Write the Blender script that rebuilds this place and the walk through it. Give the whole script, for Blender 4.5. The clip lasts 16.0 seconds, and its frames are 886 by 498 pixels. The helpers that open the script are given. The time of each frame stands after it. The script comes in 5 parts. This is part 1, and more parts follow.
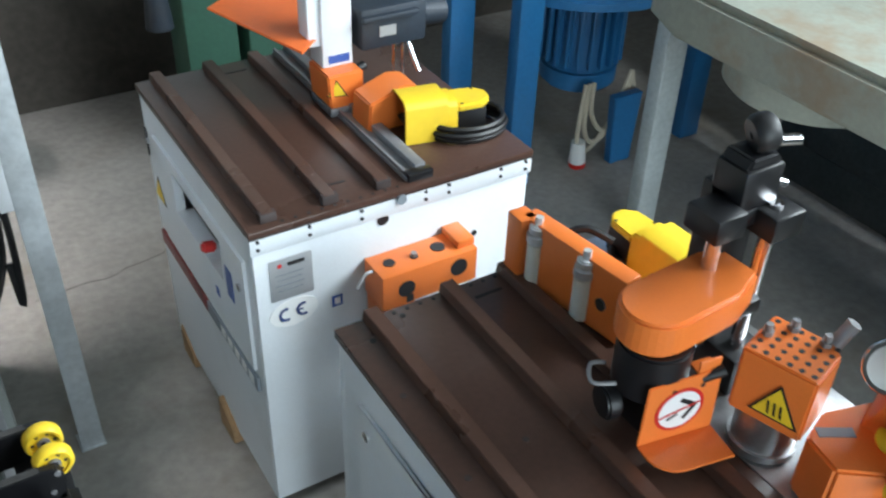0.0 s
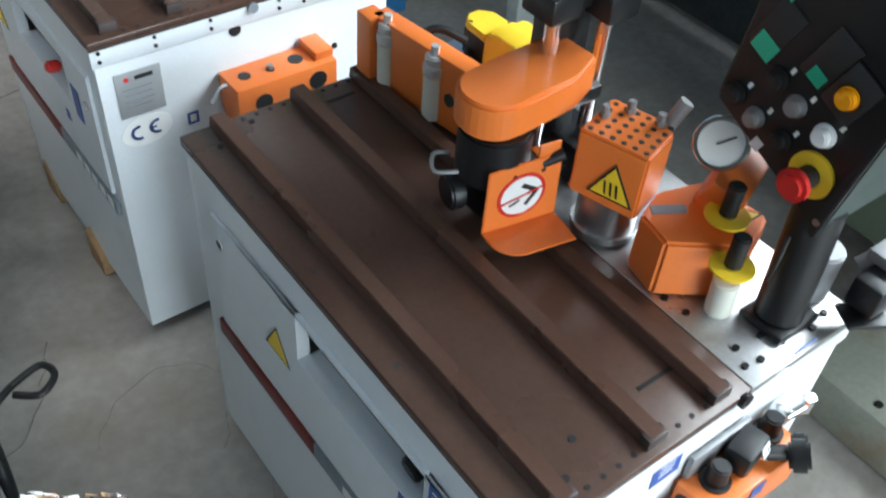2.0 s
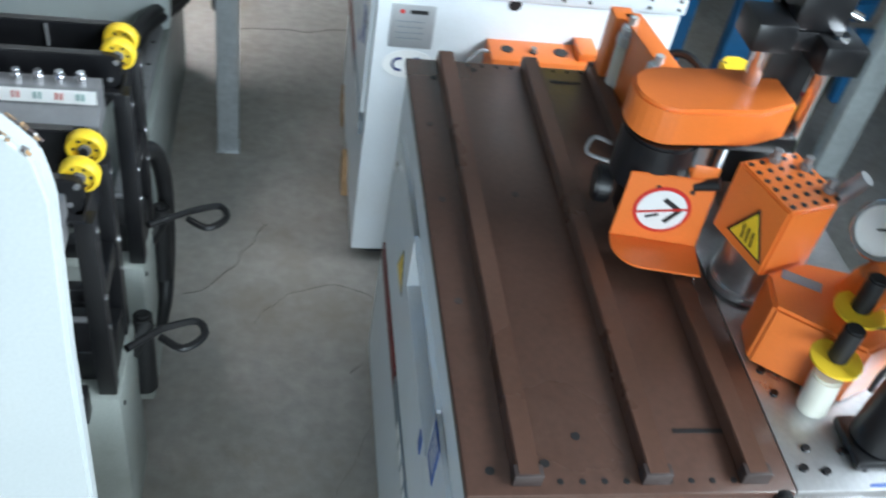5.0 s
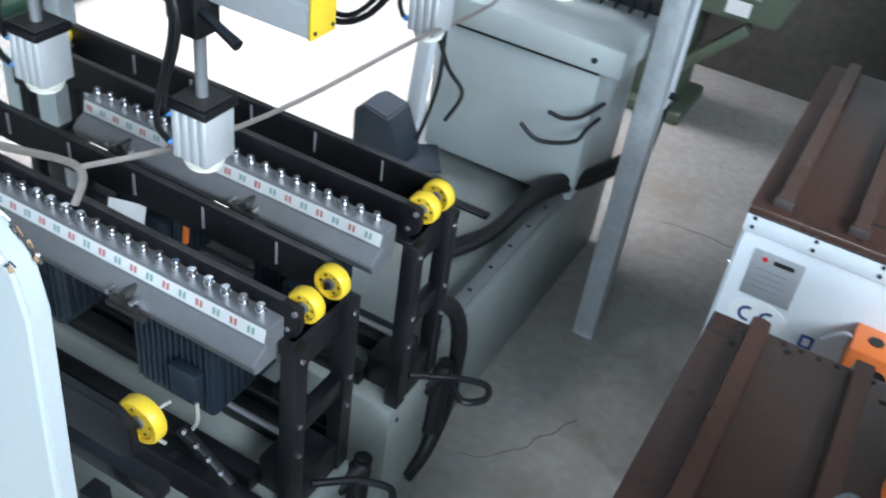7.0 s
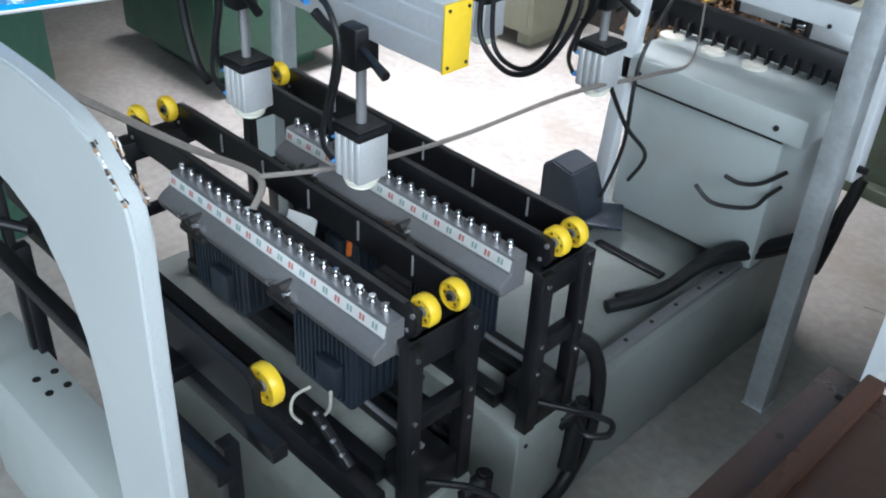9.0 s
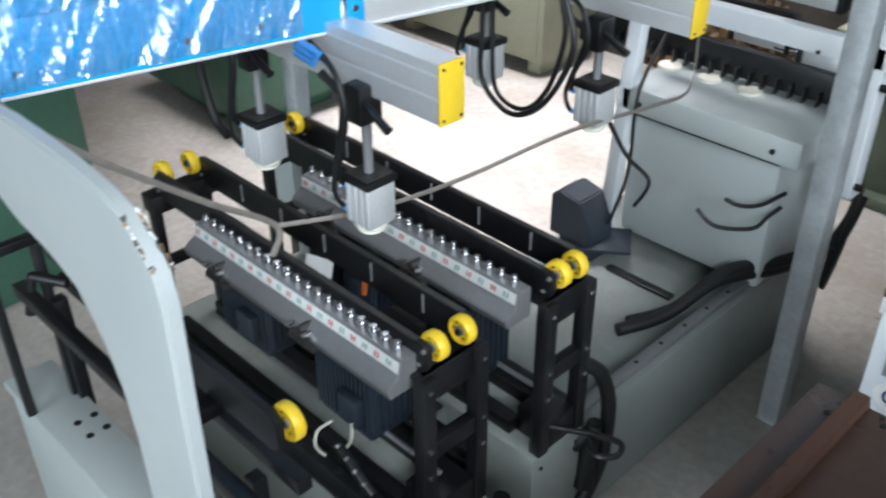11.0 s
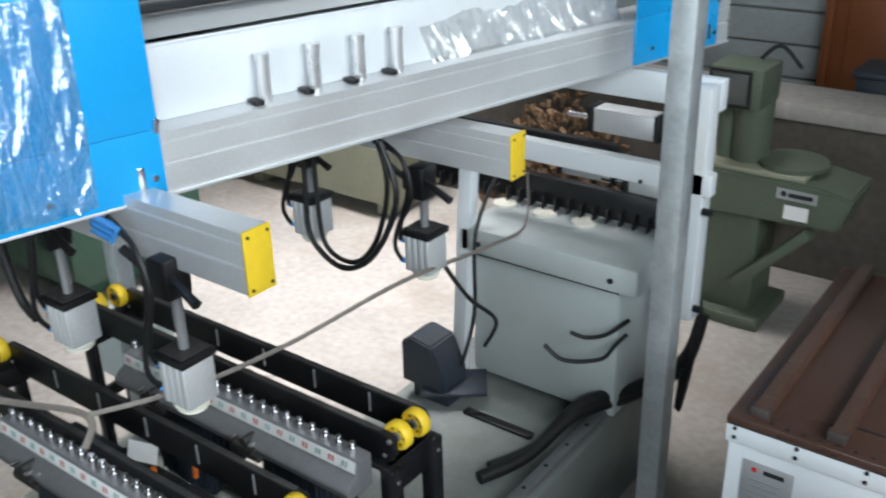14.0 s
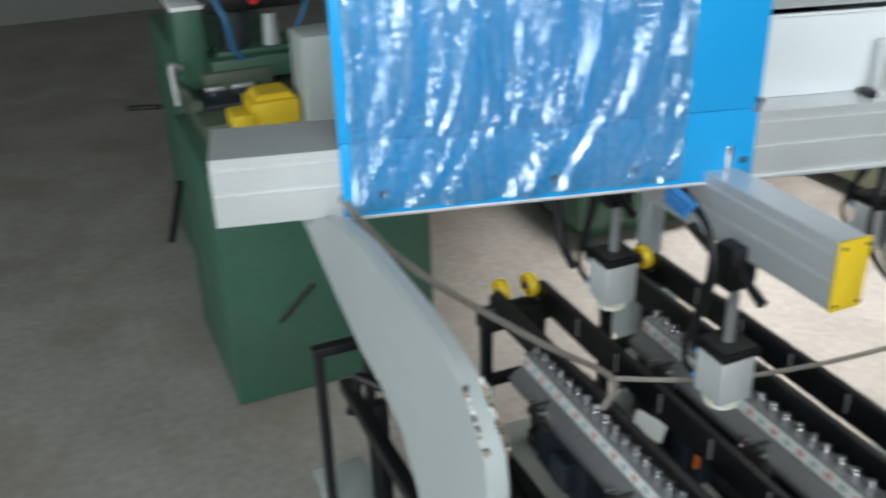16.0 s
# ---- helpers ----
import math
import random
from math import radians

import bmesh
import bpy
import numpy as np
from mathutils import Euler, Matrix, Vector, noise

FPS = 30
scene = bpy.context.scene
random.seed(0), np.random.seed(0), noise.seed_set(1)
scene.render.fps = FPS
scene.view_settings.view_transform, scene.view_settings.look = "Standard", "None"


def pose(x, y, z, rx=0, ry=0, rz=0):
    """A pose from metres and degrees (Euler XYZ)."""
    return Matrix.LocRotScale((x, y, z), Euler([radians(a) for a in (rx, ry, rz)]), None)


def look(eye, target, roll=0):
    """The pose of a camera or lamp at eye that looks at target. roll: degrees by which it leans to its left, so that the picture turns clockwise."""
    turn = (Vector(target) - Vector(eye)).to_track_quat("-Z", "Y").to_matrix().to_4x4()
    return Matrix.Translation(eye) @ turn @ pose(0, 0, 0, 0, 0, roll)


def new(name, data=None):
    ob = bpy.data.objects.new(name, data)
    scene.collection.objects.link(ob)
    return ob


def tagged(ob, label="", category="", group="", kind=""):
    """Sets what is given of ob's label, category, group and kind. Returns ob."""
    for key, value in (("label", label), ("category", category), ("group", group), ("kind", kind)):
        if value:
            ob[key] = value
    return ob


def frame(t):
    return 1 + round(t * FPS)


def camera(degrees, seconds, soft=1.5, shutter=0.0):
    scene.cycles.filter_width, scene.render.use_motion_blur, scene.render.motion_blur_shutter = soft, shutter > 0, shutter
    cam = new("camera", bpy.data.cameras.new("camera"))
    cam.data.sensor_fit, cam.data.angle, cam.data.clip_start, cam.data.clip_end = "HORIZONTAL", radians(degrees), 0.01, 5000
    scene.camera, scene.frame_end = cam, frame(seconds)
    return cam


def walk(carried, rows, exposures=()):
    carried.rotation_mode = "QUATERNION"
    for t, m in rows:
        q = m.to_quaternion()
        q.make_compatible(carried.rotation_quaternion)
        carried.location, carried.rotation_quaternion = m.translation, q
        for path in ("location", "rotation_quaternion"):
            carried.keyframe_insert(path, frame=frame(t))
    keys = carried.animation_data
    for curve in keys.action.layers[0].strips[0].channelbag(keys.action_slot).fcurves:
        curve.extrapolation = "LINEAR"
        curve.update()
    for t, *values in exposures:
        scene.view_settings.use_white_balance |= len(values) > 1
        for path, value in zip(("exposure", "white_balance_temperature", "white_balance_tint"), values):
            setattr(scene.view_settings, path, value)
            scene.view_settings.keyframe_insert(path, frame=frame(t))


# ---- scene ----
cam = camera(50.0, 16.0, soft=2.0, shutter=0.5)
PATH = [
    (0, (0.542, 0.618, 1.99), (1.409, 1.979, 0.808), 2.1),
    (0.5, (0.552, 0.604, 1.98), (1.47, 1.887, 0.752), 3.2),
    (1, (0.576, 0.582, 1.966), (1.521, 1.784, 0.677), 4.1),
    (1.5, (0.59, 0.549, 1.94), (1.537, 1.68, 0.59), 5.6),
    (2, (0.599, 0.516, 1.911), (1.524, 1.602, 0.509), 5.2),
    (2.5, (0.609, 0.49, 1.884), (1.523, 1.541, 0.449), 5.0),
    (3, (0.628, 0.467, 1.856), (1.553, 1.49, 0.408), 6.4),
    (3.2, (0.641, 0.455, 1.844), (1.57, 1.465, 0.388), 6.9),
    (5.3, (0.867, 0.264, 1.795), (1.093, 1.74, 0.465), 11.1),
    (5.5, (0.883, 0.294, 1.78), (1.04, 1.79, 0.462), 10.4),
    (6, (0.936, 0.372, 1.795), (0.899, 1.9, 0.506), 7.8),
    (6.5, (1.006, 0.445, 1.802), (0.639, 1.985, 0.579), 6.2),
    (7, (1.165, 0.522, 1.819), (0.504, 1.967, 0.605), 8.7),
    (7.5, (1.191, 0.544, 1.809), (0.355, 1.921, 0.624), 4.3),
    (8, (1.226, 0.511, 1.822), (0.262, 1.827, 0.664), 2.7),
    (8.5, (1.352, 0.52, 1.824), (0.252, 1.743, 0.686), 4.8),
    (10.8, (1.51, 0.475, 1.935), (0.284, 1.615, 0.842), -0.1),
    (11, (1.513, 0.489, 1.93), (0.309, 1.661, 0.845), -0.4),
    (11.5, (1.524, 0.516, 1.932), (0.388, 1.758, 0.851), -0.1),
    (12, (1.528, 0.54, 1.934), (0.433, 1.872, 0.92), -1.1),
    (12.5, (1.535, 0.564, 1.936), (0.472, 1.967, 0.988), -1.1),
    (13, (1.537, 0.593, 1.932), (0.51, 2.044, 1.014), -1.4),
    (13.5, (1.526, 0.61, 1.932), (0.511, 2.096, 1.059), -1.6),
    (14, (1.524, 0.62, 1.93), (0.425, 2.064, 1.089), -1.6),
    (14.5, (1.519, 0.617, 1.921), (0.281, 1.931, 1.061), -1.2),
    (15, (1.479, 0.588, 1.93), (0.097, 1.735, 1.049), -0.5),
    (15.5, (1.385, 0.543, 1.958), (-0.103, 1.546, 1.076), -0.2),
    (16, (1.329, 0.547, 1.941), (-0.316, 1.238, 1.038), -1.7),
]
EXPOSURES = [(0.0, 0.0, 6500, 10), (3.0, -0.05, 6500, 10), (5.5, 0.05, 6200, 10), (6.0, -0.02, 6100, 10), (6.5, -0.2, 6000, 11), (7.0, -0.22, 6000, 12), (8.5, -0.55, 6100, 13), (11.0, -0.55, 6500, 14), (13.0, -0.62, 6400, 13), (14.5, -0.85, 6800, 12), (15.5, -0.95, 6900, 11), (16.0, -1.1, 6900, 11)]
walk(cam, [(t, look(eye, target, roll)) for t, eye, target, roll in PATH], EXPOSURES)

# ---- world and light ----
world = bpy.data.worlds.new("overcast_sky")
scene.world = world
world.use_nodes = True
wn = world.node_tree
sky = wn.nodes.new("ShaderNodeTexSky")
sky.sky_type = "NISHITA"
sky.sun_disc = False
sky.sun_elevation = radians(48)
sky.sun_rotation = radians(200)
wn.nodes["Background"].inputs["Strength"].default_value = 0.12
wn.links.new(sky.outputs["Color"], wn.nodes["Background"].inputs["Color"])


def window_lamp(name, m, wide, high, watts, colour):
    data = bpy.data.lights.new(name, "AREA")
    data.shape, data.size, data.size_y, data.energy, data.color = "RECTANGLE", wide, high, watts, colour
    ob = new(name, data)
    ob.matrix_world = m
    return ob


# daylight in unseen openings: the open gate behind the walker, a high window and a deep skylight
window_lamp("gate_daylight", look((1.1, -5.15, 1.8), (0.7, 2.0, 0.9)), 3.6, 2.6, 420, (0.76, 0.92, 1.0))
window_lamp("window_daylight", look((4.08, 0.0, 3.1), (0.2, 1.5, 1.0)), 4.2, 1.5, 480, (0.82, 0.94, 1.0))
# skylight is added; its narrow spread brightens only the far floor patch
well = window_lamp("added_skylight", look((-1.1, 3.35, 4.72), (-1.1, 3.35, 0.0)), 1.8, 1.6, 92, (0.95, 0.97, 1.0))
well.data.spread = radians(46)

# ---- materials ----


def mat(name, colour, rough=0.5, metal=0.0, vary=0.12, scale=6.0, bump=0.0, fine=60.0, dirt=None, dirt_amount=0.0, dirt_scale=3.0, coat=0.0):
    """Paint, metal or stone with two scales of variation, fine relief and stains."""
    m = bpy.data.materials.new(name)
    m.use_nodes = True
    n, l = m.node_tree.nodes, m.node_tree.links
    b = n["Principled BSDF"]
    b.inputs["Roughness"].default_value, b.inputs["Metallic"].default_value = rough, metal
    b.inputs["Coat Weight"].default_value = coat
    co = n.new("ShaderNodeTexCoord")
    big, small = n.new("ShaderNodeTexNoise"), n.new("ShaderNodeTexNoise")
    big.inputs["Scale"].default_value, small.inputs["Scale"].default_value = scale, fine
    big.inputs["Detail"].default_value, small.inputs["Detail"].default_value = 5, 3
    for t in (big, small):
        l.new(co.outputs["Object"], t.inputs["Vector"])
    add = n.new("ShaderNodeMath")
    add.operation = "ADD"
    l.new(big.outputs["Fac"], add.inputs[0])
    l.new(small.outputs["Fac"], add.inputs[1])
    ramp = n.new("ShaderNodeMapRange")
    ramp.inputs["From Min"].default_value, ramp.inputs["From Max"].default_value = 0.6, 1.4
    ramp.inputs["To Min"].default_value, ramp.inputs["To Max"].default_value = 1 - vary, 1 + vary
    l.new(add.outputs[0], ramp.inputs["Value"])
    mul = n.new("ShaderNodeVectorMath")
    mul.operation = "SCALE"
    mul.inputs[0].default_value = colour
    l.new(ramp.outputs[0], mul.inputs["Scale"])
    out = mul.outputs[0]
    if dirt:
        spot = n.new("ShaderNodeTexNoise")
        spot.inputs["Scale"].default_value, spot.inputs["Detail"].default_value = dirt_scale, 8
        spot.inputs["Roughness"].default_value = 0.65
        l.new(co.outputs["Object"], spot.inputs["Vector"])
        fac = n.new("ShaderNodeMapRange")
        fac.inputs["From Min"].default_value, fac.inputs["From Max"].default_value = 0.5, 0.72
        fac.inputs["To Max"].default_value = dirt_amount
        l.new(spot.outputs["Fac"], fac.inputs["Value"])
        mix = n.new("ShaderNodeMix")
        mix.data_type = "RGBA"
        mix.inputs["B"].default_value = (*dirt, 1)
        l.new(fac.outputs[0], mix.inputs["Factor"])
        l.new(out, mix.inputs["A"])
        out = mix.outputs["Result"]
    l.new(out, b.inputs["Base Color"])
    rr = n.new("ShaderNodeMapRange")
    rr.inputs["From Min"].default_value, rr.inputs["From Max"].default_value = 0.3, 0.7
    rr.inputs["To Min"].default_value, rr.inputs["To Max"].default_value = max(0.03, rough - 0.08), min(1, rough + 0.1)
    l.new(big.outputs["Fac"], rr.inputs["Value"])
    l.new(rr.outputs[0], b.inputs["Roughness"])
    if bump:
        bp = n.new("ShaderNodeBump")
        bp.inputs["Strength"].default_value, bp.inputs["Distance"].default_value = bump, 0.004
        l.new(small.outputs["Fac"], bp.inputs["Height"])
        l.new(bp.outputs["Normal"], b.inputs["Normal"])
    return m


WHITE = mat("white_machine_paint", (0.72, 0.75, 0.78), 0.42, vary=0.04, bump=0.06, fine=220, dirt=(0.45, 0.42, 0.36), dirt_amount=0.25)
ARM_PAINT = mat("grey_white_arm_paint", (0.42, 0.45, 0.455), 0.42, vary=0.06, bump=0.06, fine=220, dirt=(0.38, 0.36, 0.32), dirt_amount=0.4)
# darker base paint: the shadow over the machine base is in its colour
BASE_SHADED = mat("grimy_shaded_base_paint", (0.22, 0.24, 0.23), 0.5, vary=0.14, bump=0.1, fine=200, dirt=(0.13, 0.12, 0.10), dirt_amount=0.6, dirt_scale=4)
BASE_PALE = mat("pale_grey_base_paint", (0.40, 0.43, 0.40), 0.5, vary=0.10, bump=0.1, fine=200, dirt=(0.20, 0.19, 0.15), dirt_amount=0.6, dirt_scale=5)
RAIL_EDGE = mat("worn_black_edge", (0.035, 0.033, 0.032), 0.45, vary=0.3, dirt=(0.10, 0.09, 0.08), dirt_amount=0.5, dirt_scale=8)
IVORY = mat("pale_grey_machine_paint", (0.43, 0.47, 0.465), 0.45, vary=0.05, bump=0.06, fine=220, dirt=(0.36, 0.33, 0.28), dirt_amount=0.45)
BROWN = mat("brown_phenolic_table", (0.072, 0.036, 0.026), 0.30, vary=0.22, scale=4, fine=90, bump=0.05, dirt=(0.105, 0.065, 0.050), dirt_amount=0.5)
BROWN_RIB = mat("brown_phenolic_rib", (0.088, 0.044, 0.031), 0.30, vary=0.18, scale=5, fine=120, bump=0.05, dirt=(0.12, 0.076, 0.058), dirt_amount=0.4)
EDGE = mat("dark_table_edge", (0.045, 0.032, 0.030), 0.5, vary=0.2)
ORANGE = mat("orange_enamel", (0.80, 0.19, 0.035), 0.36, vary=0.06, bump=0.05, fine=260, dirt=(0.5, 0.11, 0.03), dirt_amount=0.25, coat=0.15)
YELLOW = mat("yellow_plastic", (0.86, 0.58, 0.03), 0.42, vary=0.06, dirt=(0.45, 0.29, 0.04), dirt_amount=0.3)
BLACK = mat("black_paint", (0.007, 0.007, 0.0085), 0.38, vary=0.3, dirt=(0.028, 0.026, 0.024), dirt_amount=0.3)
DESK_GREY = mat("dark_green_grey_case", (0.040, 0.055, 0.050), 0.5, vary=0.12)
RUBBER = mat("black_rubber", (0.007, 0.007, 0.008), 0.5, vary=0.3, dirt=(0.025, 0.025, 0.024), dirt_amount=0.3)
MOTOR = mat("dark_blue_grey_casting", (0.018, 0.027, 0.040), 0.55, vary=0.25, bump=0.2, fine=120, dirt=(0.05, 0.046, 0.04), dirt_amount=0.5)
ALU = mat("brushed_aluminium", (0.74, 0.75, 0.76), 0.42, metal=0.55, vary=0.07, fine=160, dirt=(0.42, 0.42, 0.42), dirt_amount=0.3)
ALU_DULL = mat("dull_aluminium", (0.28, 0.28, 0.29), 0.5, metal=0.55, vary=0.1, dirt=(0.2, 0.19, 0.18), dirt_amount=0.5)
STEEL = mat("ground_steel_plate", (0.50, 0.50, 0.51), 0.33, metal=0.9, vary=0.12, scale=9, fine=150, dirt=(0.30, 0.27, 0.24), dirt_amount=0.5)
PIN_STEEL = mat("bright_turned_steel", (0.82, 0.82, 0.83), 0.30, metal=0.75, vary=0.05)
CHROME = mat("chromed_steel", (0.78, 0.78, 0.80), 0.16, metal=1.0, vary=0.05)
GALV = mat("galvanised_steel", (0.50, 0.53, 0.55), 0.46, metal=0.6, vary=0.16, scale=22, fine=70, dirt=(0.72, 0.74, 0.74), dirt_amount=0.35, dirt_scale=9)
# worn concrete; its warm tint and tan patches stand in for warm sunlight
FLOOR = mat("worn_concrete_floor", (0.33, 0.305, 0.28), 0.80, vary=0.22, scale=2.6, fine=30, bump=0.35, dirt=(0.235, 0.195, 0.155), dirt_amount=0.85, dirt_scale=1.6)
# dark concrete with darker blotches, far darker than the ledge
CONCRETE = mat("dark_blotched_concrete", (0.088, 0.075, 0.064), 0.9, vary=0.3, scale=1.8, fine=26, bump=0.5, dirt=(0.035, 0.029, 0.024), dirt_amount=0.85, dirt_scale=1.4)
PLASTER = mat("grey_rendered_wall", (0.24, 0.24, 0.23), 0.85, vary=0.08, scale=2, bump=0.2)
SHEET = mat("weathered_metal_cladding", (0.46, 0.50, 0.50), 0.5, metal=0.2, vary=0.18, scale=2.2, dirt=(0.26, 0.26, 0.25), dirt_amount=0.5, dirt_scale=2)
DARK_SHEET = mat("dark_stacked_metal", (0.045, 0.052, 0.052), 0.45, metal=0.3, vary=0.35, scale=3, dirt=(0.15, 0.14, 0.12), dirt_amount=0.4)
BLUE = mat("blue_machine_panel", (0.003, 0.36, 0.78), 0.32, vary=0.05, fine=150)
BLUE_DEEP = mat("blue_enamel", (0.018, 0.13, 0.30), 0.4, vary=0.15, dirt=(0.05, 0.09, 0.13), dirt_amount=0.4)
BLUE_FIT = mat("blue_push_fitting", (0.05, 0.25, 0.6), 0.35, vary=0.05)
GREEN = mat("green_machine_paint", (0.045, 0.125, 0.085), 0.5, vary=0.14, dirt=(0.055, 0.075, 0.055), dirt_amount=0.6)
SAGE = mat("sage_green_machine_paint", (0.085, 0.108, 0.074), 0.5, vary=0.12, dirt=(0.09, 0.095, 0.07), dirt_amount=0.6)
OLIVE = mat("olive_grey_machine_paint", (0.26, 0.26, 0.19), 0.55, vary=0.1, dirt=(0.17, 0.15, 0.11), dirt_amount=0.5)
CAST = mat("grey_green_cast_machine", (0.29, 0.30, 0.25), 0.6, vary=0.14, dirt=(0.24, 0.13, 0.06), dirt_amount=0.7, dirt_scale=4)
RED = mat("red_plastic", (0.60, 0.025, 0.02), 0.35, vary=0.05)
DARK_RED = mat("dark_red_strip", (0.16, 0.02, 0.018), 0.45, vary=0.3, dirt=(0.03, 0.02, 0.02), dirt_amount=0.7, dirt_scale=14)
GREY_STRIP = mat("grey_name_strip", (0.22, 0.25, 0.28), 0.5, vary=0.08)
LABEL_W = mat("white_label", (0.80, 0.80, 0.79), 0.4, vary=0.03)
LABEL_G = mat("silver_name_plate", (0.42, 0.43, 0.44), 0.4, metal=0.4, vary=0.06)
LABEL_B = mat("blue_label", (0.03, 0.09, 0.33), 0.4, vary=0.08)
INK = mat("black_ink", (0.012, 0.012, 0.013), 0.5, vary=0.1)
BLUE_INK = mat("blue_ink", (0.03, 0.05, 0.16), 0.5, vary=0.05)
TEAL = mat("green_indicator_window", (0.02, 0.42, 0.26), 0.35, vary=0.05)
AMBER = mat("amber_lens", (0.9, 0.36, 0.01), 0.3, vary=0.04)
PAD = mat("off_white_nylon", (0.72, 0.70, 0.61), 0.5, vary=0.06)
WOOD = mat("rough_wood", (0.33, 0.20, 0.10), 0.75, vary=0.25, scale=8, bump=0.3)
DOOR_WOOD = mat("varnished_brown_wood", (0.24, 0.075, 0.025), 0.45, vary=0.2, scale=4)
STRAP_PALE = mat("dusty_pale_hose", (0.42, 0.40, 0.34), 0.6, vary=0.15)
STRAP = mat("dusty_grey_strap", (0.20, 0.175, 0.155), 0.7, vary=0.2)
BARK = mat("heap_of_brown_scrap", (0.13, 0.075, 0.038), 0.85, vary=0.5, scale=14, fine=60)
WINDOW = mat("dull_perspex", (0.10, 0.10, 0.095), 0.2, vary=0.1)
DIAL = mat("white_dial", (0.74, 0.74, 0.72), 0.3, vary=0.03)
BEIGE_CABLE = mat("beige_cable", (0.50, 0.44, 0.34), 0.6, vary=0.1)
ORANGE_TARP = mat("orange_sheet_plastic", (0.85, 0.16, 0.03), 0.4, vary=0.06)
PINK = mat("red_grey_ink", (0.55, 0.20, 0.18), 0.5, vary=0.1)
TEAL_INK = mat("grey_green_ink", (0.28, 0.42, 0.40), 0.5, vary=0.1)


def film_material():
    """Clear wrinkled wrapping film: see-through with sharp gloss on its folds."""
    m = bpy.data.materials.new("clear_wrapping_film")
    m.use_nodes = True
    n, l = m.node_tree.nodes, m.node_tree.links
    n.remove(n["Principled BSDF"])
    co = n.new("ShaderNodeTexCoord")
    height = None
    for k, (stretch, turn, warp, weight) in enumerate((((1, 9, 1.2), 0.35, 2.6, 1.6), ((1, 26, 5), -0.15, 2.0, 0.40), ((1, 75, 60), 0.0, 0.8, 0.06))):
        mp, no, mu = n.new("ShaderNodeMapping"), n.new("ShaderNodeTexNoise"), n.new("ShaderNodeMath")
        mp.inputs["Scale"].default_value, mp.inputs["Rotation"].default_value = stretch, (turn, 0, 0)
        no.inputs["Scale"].default_value, no.inputs["Detail"].default_value, no.inputs["Distortion"].default_value = 1.0, 3, warp
        mu.operation, mu.inputs[1].default_value = "MULTIPLY_ADD", weight
        l.new(co.outputs["Object"], mp.inputs["Vector"])
        l.new(mp.outputs[0], no.inputs["Vector"])
        l.new(no.outputs["Fac"], mu.inputs[0])
        if height:
            l.new(height, mu.inputs[2])
        else:
            mu.inputs[2].default_value = 0.0
        height = mu.outputs[0]
    bp = n.new("ShaderNodeBump")
    bp.inputs["Strength"].default_value, bp.inputs["Distance"].default_value = 0.85, 0.036
    l.new(height, bp.inputs["Height"])
    tr, gl, mx = n.new("ShaderNodeBsdfTransparent"), n.new("ShaderNodeBsdfGlossy"), n.new("ShaderNodeMixShader")
    gl.inputs["Roughness"].default_value = 0.24
    l.new(bp.outputs[0], gl.inputs["Normal"])
    mx.inputs[0].default_value = 0.52
    l.new(tr.outputs[0], mx.inputs[1])
    l.new(gl.outputs[0], mx.inputs[2])
    l.new(mx.outputs[0], n["Material Output"].inputs["Surface"])
    return m


FILM = film_material()

# ---- builders ----
OFFSET = {}


def thing(name, at, label, category, group="", rz=0.0, rx=0.0, ry=0.0):
    """An Empty at a thing's base. Turned things take their parts in local metres, the others in world metres."""
    ob = new(name)
    ob.empty_display_size = 0.05
    ob.matrix_basis = pose(*at, rx, ry, rz)
    OFFSET[ob.name] = Vector((0, 0, 0)) if (rz or rx or ry) else Vector(at)
    return tagged(ob, label, category, group)


def finish(bm, material, shift=Vector((0, 0, 0))):
    me = bpy.data.meshes.new("mesh")
    if shift.length:
        bmesh.ops.translate(bm, verts=bm.verts, vec=-shift)
    bmesh.ops.recalc_face_normals(bm, faces=bm.faces)
    for f in bm.faces:
        f.smooth = True
    bm.to_mesh(me)
    bm.free()
    me.set_sharp_from_angle(angle=radians(38))
    me.materials.append(material)
    return me


def part(name, bm, material, parent, label=""):
    root = OFFSET[parent.name]
    ob = new(name, finish(bm, material, root))
    ob.parent = parent
    OFFSET[ob.name] = root
    return tagged(ob, label)


def solid(name, bm, material, label="", category="", kind="", group=""):
    return tagged(new(name, finish(bm, material)), label, category, group, kind)


def join(*bms):
    out = bmesh.new()
    for b in bms:
        me = bpy.data.meshes.new("tmp")
        b.to_mesh(me)
        b.free()
        out.from_mesh(me)
        bpy.data.meshes.remove(me)
    return out


def box(x0, x1, y0, y1, z0, z1, bevel=0.002, seg=2):
    bm = bmesh.new()
    bmesh.ops.create_cube(bm, size=1)
    for v in bm.verts:
        v.co = Vector((x0 if v.co.x < 0 else x1, y0 if v.co.y < 0 else y1, z0 if v.co.z < 0 else z1))
    if bevel:
        bevel = min(bevel, 0.45 * min(abs(x1 - x0), abs(y1 - y0), abs(z1 - z0)))
        bmesh.ops.bevel(bm, geom=bm.edges[:], offset=bevel, segments=seg, affect="EDGES", profile=0.5)
    return bm


def moved(bm, m):
    bmesh.ops.transform(bm, matrix=m, verts=bm.verts)
    return bm


